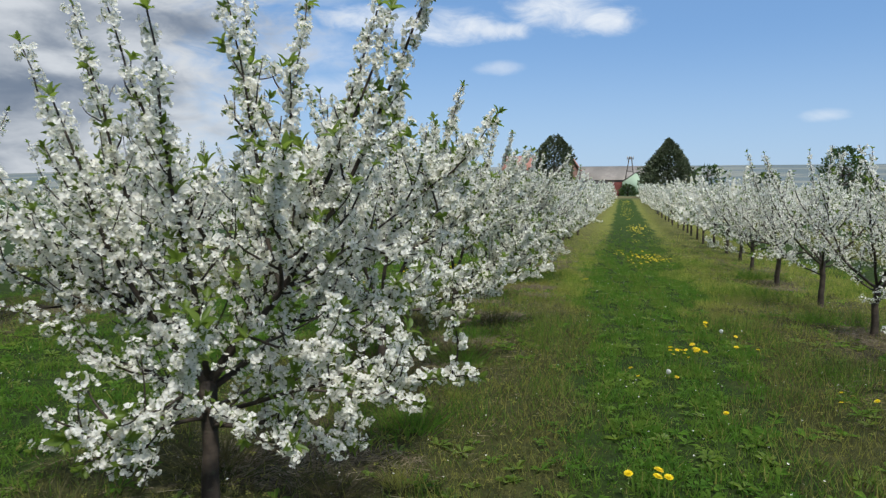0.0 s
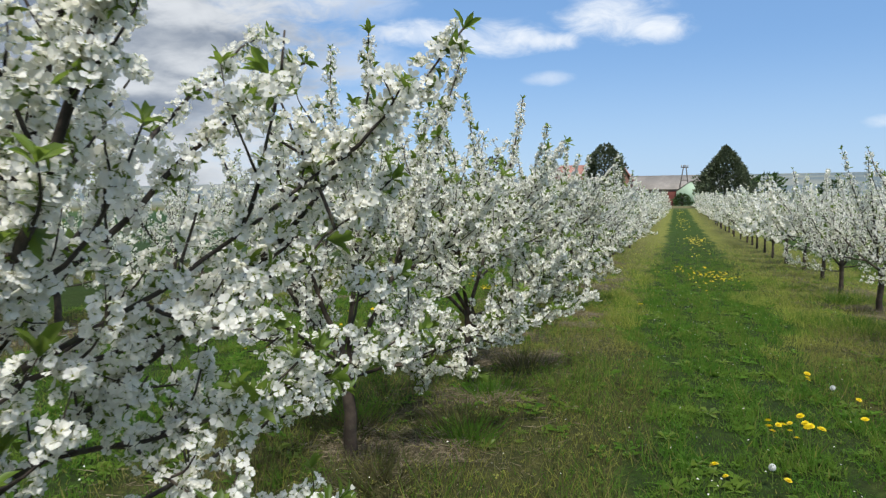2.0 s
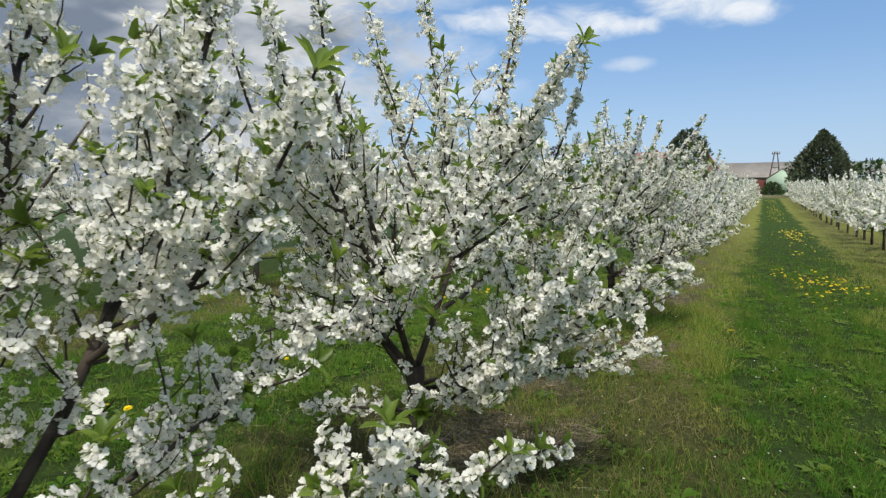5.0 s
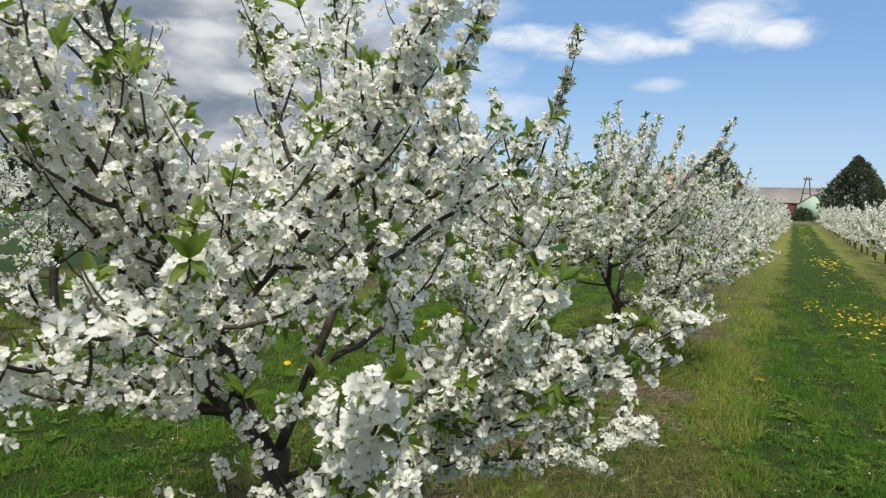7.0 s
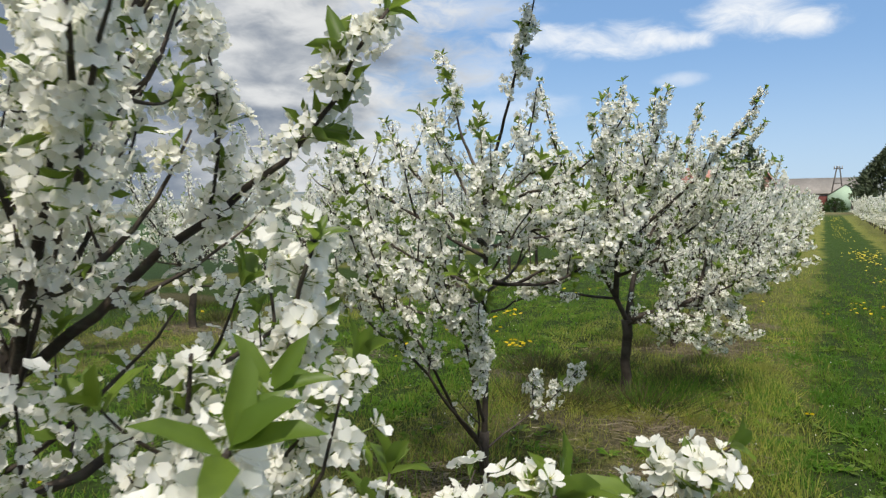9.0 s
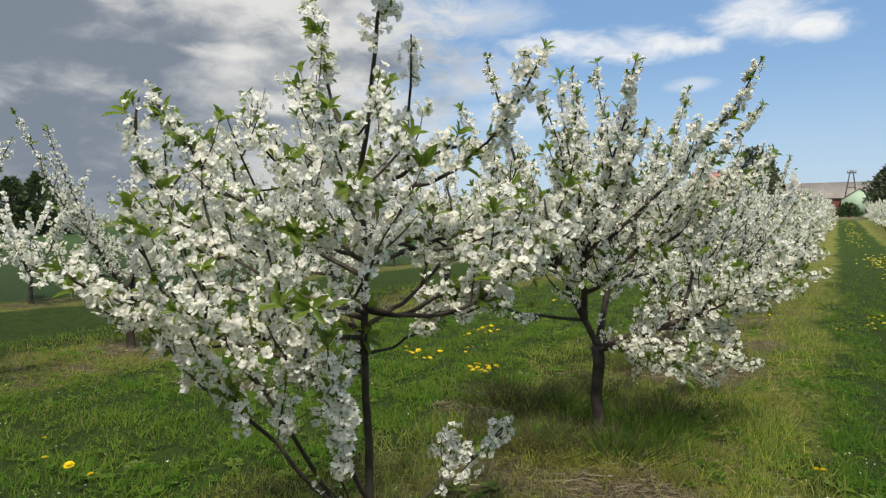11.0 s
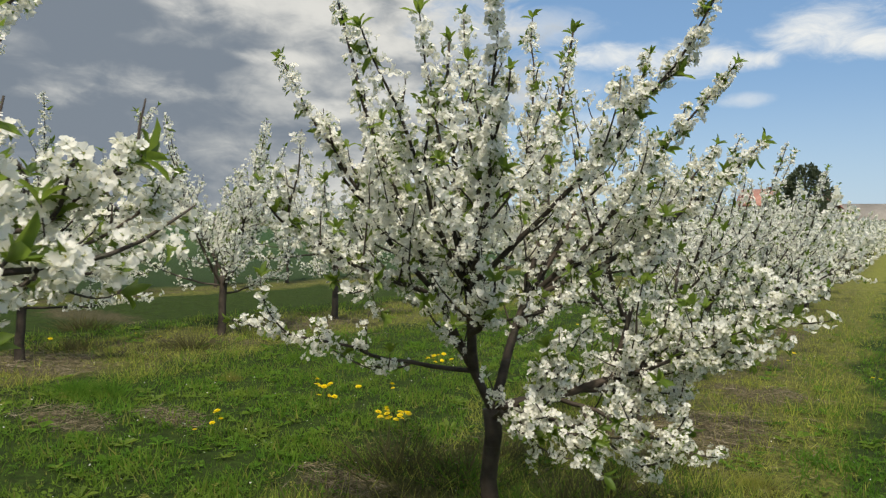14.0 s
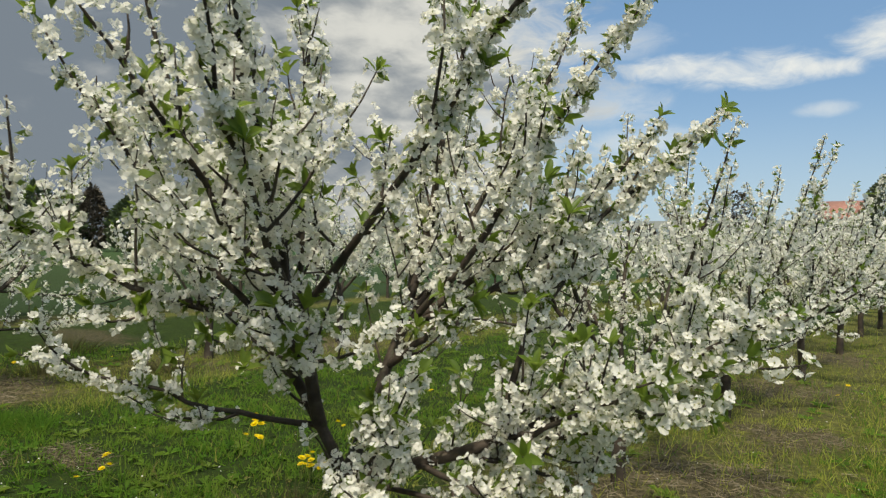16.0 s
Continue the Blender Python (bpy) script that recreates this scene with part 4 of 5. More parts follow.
# the rest of the orchard: rows every 4.75 m, a tree every 2.45 m
MIDDLE = [plant(Wood(wild(50 + k, 3), 60 + k, spur=0.050 if k in (1, 2) else 0.058, twig_gap=0.085 if k in (1, 2) else 0.10, plume=0.75, tufts=0.3), pose(x, y, float(land(x, y))), "young cherry tree in full white blossom in the grass", detail=1)
          for k, (x, y) in enumerate(((-1.97, 15.15), (-7.75, 13.3), (-7.9, 15.9), (2.9, 11.05)))]
# two fuller trees of the next row
for tree, size in ((MIDDLE[1], 1.13), (MIDDLE[2], 1.24)):
    tree.scale = (size, size, size)
FAR = [plant(Wood(wild(80 + k, 3), 90 + k, spur=0.094, twig_gap=0.135, plume=0.6), pose(x, y, float(land(x, y))), "far cherry tree white with blossom in its row", detail=0)
       for k, (x, y) in enumerate(((2.9, 30.6), (-1.95, 32.3), (7.65, 8.6), (-13.6, 20.1)))]


def orchard_rows():
    rnd = random.Random(5)
    taken = {(-1.95, k) for k in range(-1, 6)} | {(-7.75, 4), (-7.75, 5), (2.9, 1), (2.9, 9), (-1.95, 12), (7.65, 0), (-13.6, 7)}
    for x, first in ((-1.95, 2.95), (-7.75, 3.50), (-13.6, 2.95), (2.9, 8.6), (7.65, 8.6), (12.4, 8.6)):
        for k in range(-4, 42):
            y = first + 2.45 * k
            if (x, k) in taken or y > 101 or (x > 2 and y < 3) or y < -2:
                continue
            px, py = x + rnd.uniform(-0.12, 0.12), y + rnd.uniform(-0.2, 0.2)
            close = (x == -1.95 and y < 23) or (x == -7.75 and 5 < y < 23) or (x == 2.9 and y < 19)
            source = rnd.choice(MIDDLE if close else FAR)
            m = pose(px, py, float(land(px, py)), 0, 0, rnd.uniform(0, 360))
            tree = copy_thing(source, m)
            size = rnd.uniform(0.92, 1.12) * (1.16 if x == -7.75 else 1.06 if x == -1.95 else 1.0)
            tree.scale = (size, size, size * rnd.uniform(0.94, 1.06))


orchard_rows()


# ---------------------------------------------------------------- grass, straw and weeds
def blade_shape():
    return Shape().add([(-0.5, 0, 0), (0.5, 0, 0), (0.1, 0.45, 1.0)], [(0, 1, 2)], 0)


def clover_shape():
    s = Shape()
    for k in range(3):
        q = Matrix.Rotation(k * 2.094, 3, "Z")
        s.add([q @ Vector(p) for p in ((0.05, 0, 0), (0.6, 0.42, 0.12), (1.0, 0, 0.05), (0.6, -0.42, 0.12))], [(0, 1, 2, 3)], 0)
    return s


def lane_distance(x):
    """How far from the middle of the nearest mown lane; the lanes west of the near row are wider."""
    x = np.where(x < -1.95, -1.95 + (x + 1.95) * 0.82, x)
    return np.abs((x - 0.45 + 4.75 * 200.5) % 4.75 - 2.375)


def lane_edge(pts):
    """Half the width of the mown strip; the near lane is wider further on."""
    near = np.where(pts[:, 0] < 0.45, 0.70 + 0.40 * smooth(8.0, 12.0, pts[:, 1]), 0.68)
    return np.where(pts[:, 0] < -2.0, 1.4, near)


def sprinkle(rng, count, x0, x1, y0, y1):
    """Places on the ground that thin out away from the near lane edge."""
    pts = np.stack([rng.uniform(x0, x1, count * 5), rng.uniform(y0, y1, count * 5)], 1)
    away = np.hypot(np.maximum(0, np.abs(pts[:, 0] + 0.8) - 2.5), np.maximum(0, pts[:, 1] - 13))
    pts = pts[rng.uniform(0, 1, len(pts)) < np.exp(-away / 5.0)]
    return pts[:count]


def patchy(x, y, k):
    return np.sin(x * 2.1 * k + 1.3 * y) + np.sin(y * 1.7 * k - 0.9 * x + 2.0) + 0.6 * np.sin(5.1 * k * x + 4.3 * y)


def field_of(name, label, shape, mat, pts, tall, wide, rng, lean=0.5, raise_by=0.0):
    x, y = pts[:, 0], pts[:, 1]
    spin = rng.uniform(0, 2 * np.pi, len(pts))
    tip = rng.normal(0, lean, (len(pts), 2))
    up = np.stack([tip[:, 0] * 0.5, tip[:, 1] * 0.5, np.ones(len(pts))], 1)
    up /= np.linalg.norm(up, axis=1, keepdims=True)
    a = np.stack([np.cos(spin), np.sin(spin), np.zeros(len(pts))], 1)
    a -= (a * up).sum(1, keepdims=True) * up
    a /= np.linalg.norm(a, axis=1, keepdims=True)
    b = np.cross(up, a)
    rots = np.stack([a * wide[:, None], b * tall[:, None], up * tall[:, None]], 2)
    base = np.stack([x, y, land(x, y) + bumps(x, y) - 0.006 + raise_by], 1)
    ob = new(name, repeat(name, shape, rots, base, np.ones(len(pts)), (mat,)))
    return tagged(ob, label, "grass", kind="stuff")


def strawy(x, y):
    """Where the mulch of old grass under a row lies open."""
    open_here = np.zeros(len(x), bool)
    ragged = 0.32 * patchy(x, y, 3.1) + 0.25 * patchy(y, x, 6.3)
    for px, py, rx, ry in STRAW_PATCHES:
        open_here |= ((x - px) / rx) ** 2 + ((y - py) / ry) ** 2 + ragged < 1.0
    return open_here


def meadow():
    rng = np.random.default_rng(3)
    blade, clover = blade_shape(), clover_shape()
    pts = sprinkle(rng, 430000, -9.5, 4.6, 0.5, 34)
    d = lane_distance(pts[:, 0]) + 0.16 * patchy(pts[:, 0], pts[:, 1], 0.8)
    edge = lane_edge(pts)
    keep = ~strawy(pts[:, 0], pts[:, 1]) | (rng.uniform(0, 1, len(pts)) < 0.26)
    pts, d, edge = pts[keep], d[keep], edge[keep]
    dd = lane_distance(pts[:, 0])
    keep = rng.uniform(0, 1, len(dd)) < np.where((d >= edge) & (dd > 1.45), 0.68 + 0.24 * patchy(pts[:, 0], pts[:, 1], 2.3), 1.0)
    pts, d, edge = pts[keep], d[keep], edge[keep]
    # the sward grows in hummocks a hand or two wide
    hummock = patchy(pts[:, 0], pts[:, 1], 4.6) + 0.7 * patchy(pts[:, 1], pts[:, 0], 9.0)
    keep = rng.uniform(0, 1, len(pts)) < 0.80 + 0.22 * hummock
    pts, d, edge, hummock = pts[keep], d[keep], edge[keep], hummock[keep]
    short = d < edge
    # green blades stand between the pale ones, and a few pale ones in the lane
    chance = rng.uniform(0, 1, len(pts))
    patch = patchy(pts[:, 0], pts[:, 1], 1.3)
    green = np.where(short, chance < 0.90, chance < 0.30 + 0.16 * patch)
    tall = np.where(short, rng.uniform(0.03, 0.085, len(pts)) * (1 + 0.38 * np.clip(hummock, -1.3, 1.8)), rng.uniform(0.05, 0.15, len(pts)) * (1 + 0.35 * np.clip(patch, -1, 2)))
    wide = np.where(short, rng.uniform(0.006, 0.013, len(pts)), rng.uniform(0.004, 0.008, len(pts)))
    # about half the blades of the west lane take the sunlit colour
    fresh = green & (pts[:, 0] < -2.2) & (pts[:, 1] > 9.0) & (rng.uniform(0, 1, len(pts)) < 0.55)
    lush = green & ~fresh
    field_of("lush_grass", "short lush dark green grass of the mown lane", blade, GRASS_LUSH, pts[lush], tall[lush], wide[lush], rng, 1.1)
    field_of("sunlit_lush_grass", "bright green grass between two tree rows, coloured lighter as in sun", blade, GRASS_LUSH_SUNLIT, pts[fresh], tall[fresh], wide[fresh], rng, 1.1)
    # old olive grass at the near end; further on, sunlight is painted as paler grass
    chance = rng.uniform(0, 1, len(pts))
    along = pts[:, 1] + 0.8 * patchy(pts[:, 0], pts[:, 1], 0.7)
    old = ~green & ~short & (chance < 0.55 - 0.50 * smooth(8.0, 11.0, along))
    pale = ~green & ~short & ~old & (chance < 0.85 * smooth(9.5, 13.0, along))
    dry = ~green & ~old & ~pale
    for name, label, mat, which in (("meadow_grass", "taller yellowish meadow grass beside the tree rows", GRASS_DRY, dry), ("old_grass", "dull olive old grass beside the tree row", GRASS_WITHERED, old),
                                    ("sunlit_grass", "tall yellow-green grass beside the tree row, coloured paler as in sun", GRASS_SUNLIT, pale)):
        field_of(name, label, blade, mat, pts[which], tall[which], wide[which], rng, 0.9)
    pts = sprinkle(rng, 36000, -9.5, 4.6, 0.5, 26)
    d = lane_distance(pts[:, 0]) + 0.25 * patchy(pts[:, 0], pts[:, 1], 0.8)
    pts = pts[(d < lane_edge(pts) + 0.08) & (rng.uniform(0, 1, len(pts)) < 0.6 + 0.4 * patchy(pts[:, 0], pts[:, 1], 4.6))]
    field_of("clover", "low clover and dandelion leaves in the lane", clover, GRASS_LUSH, pts, rng.uniform(0.014, 0.042, len(pts)), rng.uniform(0.016, 0.040, len(pts)), rng, 0.5, 0.035)
    pts = sprinkle(rng, 520000, -9.5, 4.6, 0.5, 24)
    pts = pts[strawy(pts[:, 0], pts[:, 1]) | (lane_distance(pts[:, 0]) > 1.2) & (rng.uniform(0, 1, len(pts)) < 0.09)][:44000]
    rots = aligned(np.stack([rng.normal(size=len(pts)), rng.normal(size=len(pts)), rng.uniform(-0.05, 0.22, len(pts))], 1), rng)
    size = rng.uniform(0.03, 0.20, len(pts)) ** 1.15
    rots = rots * np.stack([np.full(len(pts), 0.036), np.full(len(pts), 0.05), np.ones(len(pts))], 1)[:, None, :]
    base = np.stack([pts[:, 0], pts[:, 1], land(pts[:, 0], pts[:, 1]) + bumps(pts[:, 0], pts[:, 1]) + rng.uniform(0.006, 0.03, len(pts))], 1)
    tagged(new("dead_straw", repeat("dead_straw", blade, rots, base, size, (STRAW,))), "dry pale straw lying under the trees", "straw", kind="stuff")


meadow()


def weed_shape(seed):
    """A flat rosette of toothed leaves."""
    rnd = random.Random(seed)
    s = Shape()
    for k in range(6):
        q = Matrix.Rotation(k * 1.05 + rnd.uniform(-0.3, 0.3), 3, "Z")
        l, w, h = rnd.uniform(0.6, 1.0), rnd.uniform(0.10, 0.17), rnd.uniform(0.10, 0.55)
        s.add([q @ Vector(p) for p in ((0.02, 0, 0), (l * 0.55, w, h * 0.75), (l, 0, h * 0.55), (l * 0.55, -w, h * 0.75))], [(0, 1, 2), (0, 2, 3)], 0)
    return s


def weeds():
    rng = np.random.default_rng(17)
    for k in range(3):
        pts = sprinkle(rng, 1300, -9.0, 4.4, 0.8, 24)
        pts = pts[(patchy(pts[:, 0], pts[:, 1], 0.9) > -0.4) & ~strawy(pts[:, 0], pts[:, 1])]
        size = rng.uniform(0.05, 0.12, len(pts))
        field_of("weed_leaves", "flat rosettes of broad green weed leaves in the grass", weed_shape(k), (GRASS_LUSH, LEAF, GRASS_LUSH)[k], pts, size, size, rng, 0.25, 0.015)
    pts = sprinkle(rng, 9000, -9.0, 4.4, 0.8, 22)
    pts = pts[lane_distance(pts[:, 0]) > 0.9]
    size = rng.uniform(0.010, 0.024, len(pts))
    field_of("small_weeds", "small yellowish leaves among the meadow grass", clover_shape(), GRASS_DRY, pts, size, size, rng, 0.6, 0.05)
    pts = sprinkle(rng, 2600, -7.5, 3.6, 1.0, 20)
    pts = pts[rng.uniform(0, 1, len(pts)) < 0.35 + 0.4 * (lane_distance(pts[:, 0]) < 1.0)]
    size = rng.uniform(0.005, 0.009, len(pts))
    petal = Shape().add([(-1, 0, 0), (0, -0.8, 0.2), (1, 0, 0.1), (0, 0.8, 0.25)], [(0, 1, 2, 3)], 0)
    field_of("fallen_petals", "white fallen petals scattered on the grass", petal, PETAL, pts, size, size, rng, 0.8, 0.06)


weeds()


def tussock(mat, label):
    rng = np.random.default_rng(8)
    count = 260
    spread = rng.normal(0, 0.085, (count, 2))
    lean = spread * 6.0 + rng.normal(0, 0.30, (count, 2))
    up = np.stack([lean[:, 0], lean[:, 1], np.ones(count)], 1)
    rots = aligned(up, rng)
    rots = rots * np.stack([rng.uniform(0.025, 0.050, count), np.full(count, 0.35), np.ones(count)], 1)[:, None, :]
    base = np.stack([spread[:, 0], spread[:, 1], np.full(count, -0.01)], 1)
    thing = tagged(new("grass_tussock"), label, "grass tuft", "grass tussocks between the rows")
    tagged(part("tuft", repeat("tuft", blade_shape(), rots, base, rng.uniform(0.12, 0.25, count), (mat,)), thing), kind="stuff")
    return thing


def tussocks():
    rnd = random.Random(12)
    green = tussock(GRASS_LUSH, "thick rounded tussock of tall green grass")
    pale = tussock(GRASS_DRY, "yellowish tussock of tall meadow grass")
    spots = [(-6.05, 12.97), (-6.25, 13.1), (-5.9, 13.2), (-2.25, 12.5), (-1.72, 12.6), (-2.0, 13.2), (-1.55, 13.3), (-2.4, 13.4), (-1.5, 12.9), (-6.1, 10.4), (-5.8, 15.4), (-2.6, 9.2),
             (-1.55, 7.4), (-2.3, 6.4), (-1.4, 6.2), (-2.5, 4.6), (-1.35, 4.4), (-6.0, 8.7), (2.4, 9.5), (2.2, 12.0), (2.5, 14.6)]
    spots += [(-1.62, 12.15), (-1.3, 12.3), (-1.9, 12.25), (-2.35, 12.3), (-1.2, 12.9), (-1.05, 13.6), (-1.0, 14.4), (-0.95, 11.5), (-1.5, 9.4), (-5.6, 14.2), (-2.9, 10.9), (-1.2, 5.1), (-1.15, 3.5)]
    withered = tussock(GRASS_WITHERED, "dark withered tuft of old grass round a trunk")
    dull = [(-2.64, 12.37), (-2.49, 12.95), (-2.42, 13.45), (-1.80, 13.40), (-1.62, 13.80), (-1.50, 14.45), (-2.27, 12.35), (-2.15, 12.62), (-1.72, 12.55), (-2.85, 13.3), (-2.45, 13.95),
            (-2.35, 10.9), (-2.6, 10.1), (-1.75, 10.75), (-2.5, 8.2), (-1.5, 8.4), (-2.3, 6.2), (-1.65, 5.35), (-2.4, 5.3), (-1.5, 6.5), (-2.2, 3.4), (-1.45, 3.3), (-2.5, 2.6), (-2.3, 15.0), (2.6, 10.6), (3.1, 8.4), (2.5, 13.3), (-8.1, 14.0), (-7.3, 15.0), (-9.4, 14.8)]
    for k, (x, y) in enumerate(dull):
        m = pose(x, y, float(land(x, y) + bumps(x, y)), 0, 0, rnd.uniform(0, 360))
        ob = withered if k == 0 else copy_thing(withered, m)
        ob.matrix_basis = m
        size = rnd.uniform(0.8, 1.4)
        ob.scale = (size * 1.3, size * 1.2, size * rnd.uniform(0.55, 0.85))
    for k, (x, y) in enumerate(spots):
        m = pose(x, y, float(land(x, y) + bumps(x, y)), 0, 0, rnd.uniform(0, 360))
        ob = (green if k == 0 else pale) if k in (0, 21) else copy_thing(green if k < 21 else pale, m)
        ob.matrix_basis = m
        size = rnd.uniform(0.7, 1.2) if k < 21 else rnd.uniform(0.45, 0.8)
        ob.scale = (size * 1.15, size, size * rnd.uniform(0.7, 1.0))


tussocks()


# ---------------------------------------------------------------- dandelions
def dandelion():
    rnd = random.Random(9)
    stem_pts = [(0, 0, -0.01), (0.004, 0.002, 0.07), (0.002, 0.006, 0.145)]
    thing = tagged(new("dandelion"), "yellow dandelion flower on a thin stalk in the grass", "flower", "dandelions in the lanes")
    part("stem", raw_mesh("stem", *tube([(stem_pts, (0.002, 0.0019, 0.0017))], 4), (STALK,)), thing)
    s = Shape()
    for ring, (count, r, lift) in enumerate(((13, 0.027, 0.10), (11, 0.020, 0.45), (7, 0.012, 0.95))):
        for k in range(count):
            q = Matrix.Rotation(2 * math.pi * (k + 0.3 * ring) / count, 3, "Z")
            w = r * 3.4 / count
            s.add([q @ Vector(p) for p in ((0.001, 0, 0), (r * 0.7, w, r * lift), (r, 0, r * lift * 1.15), (r * 0.7, -w, r * lift))], [(0, 1, 2, 3)], 0)
    part("flower_head", s.mesh("flower_head", (YELLOW,)), thing, "bright yellow petals", m=pose(0.002, 0.006, 0.145, 14, 10, 0))
    return thing


def seed_clock():
    thing = tagged(new("dandelion_clock"), "pale round dandelion seed head on a stalk in the lane", "flower", "dandelions in the lanes")
    part("stem", raw_mesh("stem", *tube([([(0, 0, -0.01), (0.003, 0, 0.06), (0.0, 0.003, 0.12)], (0.002, 0.0019, 0.0017))], 4), (STALK,)), thing)
    rng = np.random.default_rng(4)
    d = rng.normal(size=(90, 3))
    d /= np.linalg.norm(d, axis=1, keepdims=True)
    s = Shape().add([(-0.005, -0.005, 0.020), (0.005, -0.005, 0.020), (0.005, 0.005, 0.020), (-0.005, 0.005, 0.020)], [(0, 1, 2, 3)], 0)
    part("seed_ball", repeat("seed_ball", s, aligned(d, rng), np.zeros((90, 3)) + np.array([0, 0.003, 0.125]), np.ones(90), (FLUFF,)), thing, "white fluffy seeds")
    return thing


def dandelions():
    rnd = random.Random(21)
    first = dandelion()
    spots = []
    # patches: middle, half sizes, number of heads
    for x, y, rx, ry, count in ((0.60, 6.75, 0.22, 0.16, 13), (0.17, 3.60, 0.12, 0.04, 4), (0.75, 4.93, 0.02, 0.02, 1), (0.98, 8.3, 0.05, 0.06, 3), (0.12, 5.85, 0.05, 0.05, 2),
                                (0.52, 5.86, 0.03, 0.03, 1), (1.1, 7.3, 0.2, 0.5, 3), (1.75, 5.4, 0.25, 0.5, 4), (0.58, 17.4, 0.40, 1.6, 60), (0.95, 16.6, 0.2, 0.3, 10), (0.05, 19.0, 0.35, 1.0, 10),
                                (0.7, 27.0, 0.3, 3.0, 10), (0.65, 34.0, 0.5, 3.5, 80), (0.4, 60.0, 0.5, 14.0, 100), (0.45, 88.0, 0.5, 9.0, 70),
                                (-0.57, 12.5, 0.03, 0.05, 2), (-4.24, 12.92, 0.06, 0.16, 4), (-4.35, 14.1, 0.15, 0.15, 5),
                                (-4.0, 14.0, 0.14, 0.16, 5), (-3.95, 14.5, 0.16, 0.16, 3), (-3.36, 13.9, 0.14, 0.12, 13), (-4.34, 15.83, 0.16, 0.15, 13), (-0.46, 18.0, 0.1, 0.1, 2), (-8.3, 14.2, 0.5, 0.8, 4), (-1.4, 19.0, 0.1, 0.6, 2), (-4.2, 9.0, 0.6, 2.0, 8), (-4.2, 20.0, 0.5, 2.5, 10)):
        for _ in range(count):
            spots.append((rnd.gauss(x, rx * 0.6), rnd.gauss(y, ry * 0.6)))
    # far down the lane the heads run together
    far = np.array([s for s in spots if s[1] > 23.0])
    head = Shape().add([(math.cos(a) * 0.03, math.sin(a) * 0.03, 0.0) for a in np.arange(6) * 1.047] + [(0, 0, 0.014)], [(k, (k + 1) % 6, 6) for k in range(6)], 0)
    turns = np.tile(np.eye(3), (len(far), 1, 1))
    base = np.stack([far[:, 0], far[:, 1], land(far[:, 0], far[:, 1]) + 0.13], 1)
    tagged(new("far_dandelions", repeat("far_dandelions", head, turns, base, np.full(len(far), 1.1), (YELLOW,))), "yellow dandelions far down the grass lane", "flowers", kind="stuff")
    spots = [s for s in spots if s[1] <= 23.0]
    for k, (x, y) in enumerate(spots):
        size = rnd.uniform(0.75, 1.15)
        m = pose(x, y, float(land(x, y) + bumps(x, y)), 0, 0, rnd.uniform(0, 360))
        ob = first if k == 0 else copy_thing(first, m)
        ob.matrix_basis = m
        ob.scale = (size, size, size * rnd.uniform(0.7, 1.25))
    clock = seed_clock()
    clock.matrix_basis = pose(0.44, 6.04, float(bumps(0.44, 6.04)))
    copy_thing(clock, pose(1.12, 8.0, float(bumps(1.12, 8.0))))


dandelions()


# ---------------------------------------------------------------- the farm behind the orchard
def block(x0, x1, y0, y1, z0, z1):
    v = [(x, y, z) for z in (z0, z1) for y in (y0, y1) for x in (x0, x1)]
    return v, [(0, 1, 5, 4), (1, 3, 7, 5), (3, 2, 6, 7), (2, 0, 4, 6), (4, 5, 7, 6), (2, 3, 1, 0)]


def box_part(name, dims, mat, parent, label=""):
    bm = bmesh.new()
    v, f = block(*dims)
    vs = [bm.verts.new(p) for p in v]
    for face in f:
        bm.faces.new([vs[i] for i in face])
    bmesh.ops.bevel(bm, geom=list(bm.edges), offset=min(0.03, 0.2 * min(abs(dims[1] - dims[0]), abs(dims[3] - dims[2]), abs(dims[5] - dims[4]))), segments=1, affect="EDGES")
    return part(name, bm, parent, label, (mat,))


def gable(name, width, depth, eave, ridge, wall, roof, place, label, along_x=True, over=0.35):
    """A house body with a saddle roof. Its front faces -y; the ridge runs along x, or along y."""
    thing = tagged(new(name), label, "building")
    thing.matrix_basis = place
    w, d = width / 2, depth / 2
    if along_x:
        prof = [(-d, 0), (d, 0), (d, eave), (0, ridge), (-d, eave)]
        ring = lambda s: [(s * w, a, b) for a, b in prof]
    else:
        prof = [(-w, 0), (w, 0), (w, eave), (0, ridge), (-w, eave)]
        ring = lambda s: [(a, s * d, b) for a, b in prof]
    k = 5
    faces = [(0, 1, 2, 3, 4), (9, 8, 7, 6, 5)] + [(i, i + k, (i + 1) % k + k, (i + 1) % k) for i in range(k)]
    s = Shape().add(ring(-1) + ring(1), faces, 0)
    part("wall", s.mesh("wall", (wall,)), thing)
    half = d if along_x else w
    slope = (ridge - eave) / half
    for side in (-1, 1):
        long = (w if along_x else d) + over
        e = half + over
        prof = [(0, ridge + 0.02), (0, ridge + 0.20), (side * e, eave - slope * over + 0.20), (side * e, eave - slope * over + 0.02)]
        ring2 = (lambda q: [(q * long, a, b) for a, b in prof]) if along_x else (lambda q: [(a, q * long, b) for a, b in prof])
        s = Shape().add(ring2(-1) + ring2(1), [(0, 1, 2, 3), (7, 6, 5, 4)] + [(i, i + 4, (i + 1) % 4 + 4, (i + 1) % 4) for i in range(4)], 0)
        part("roof", s.mesh("roof", (roof,)), thing)
    return thing


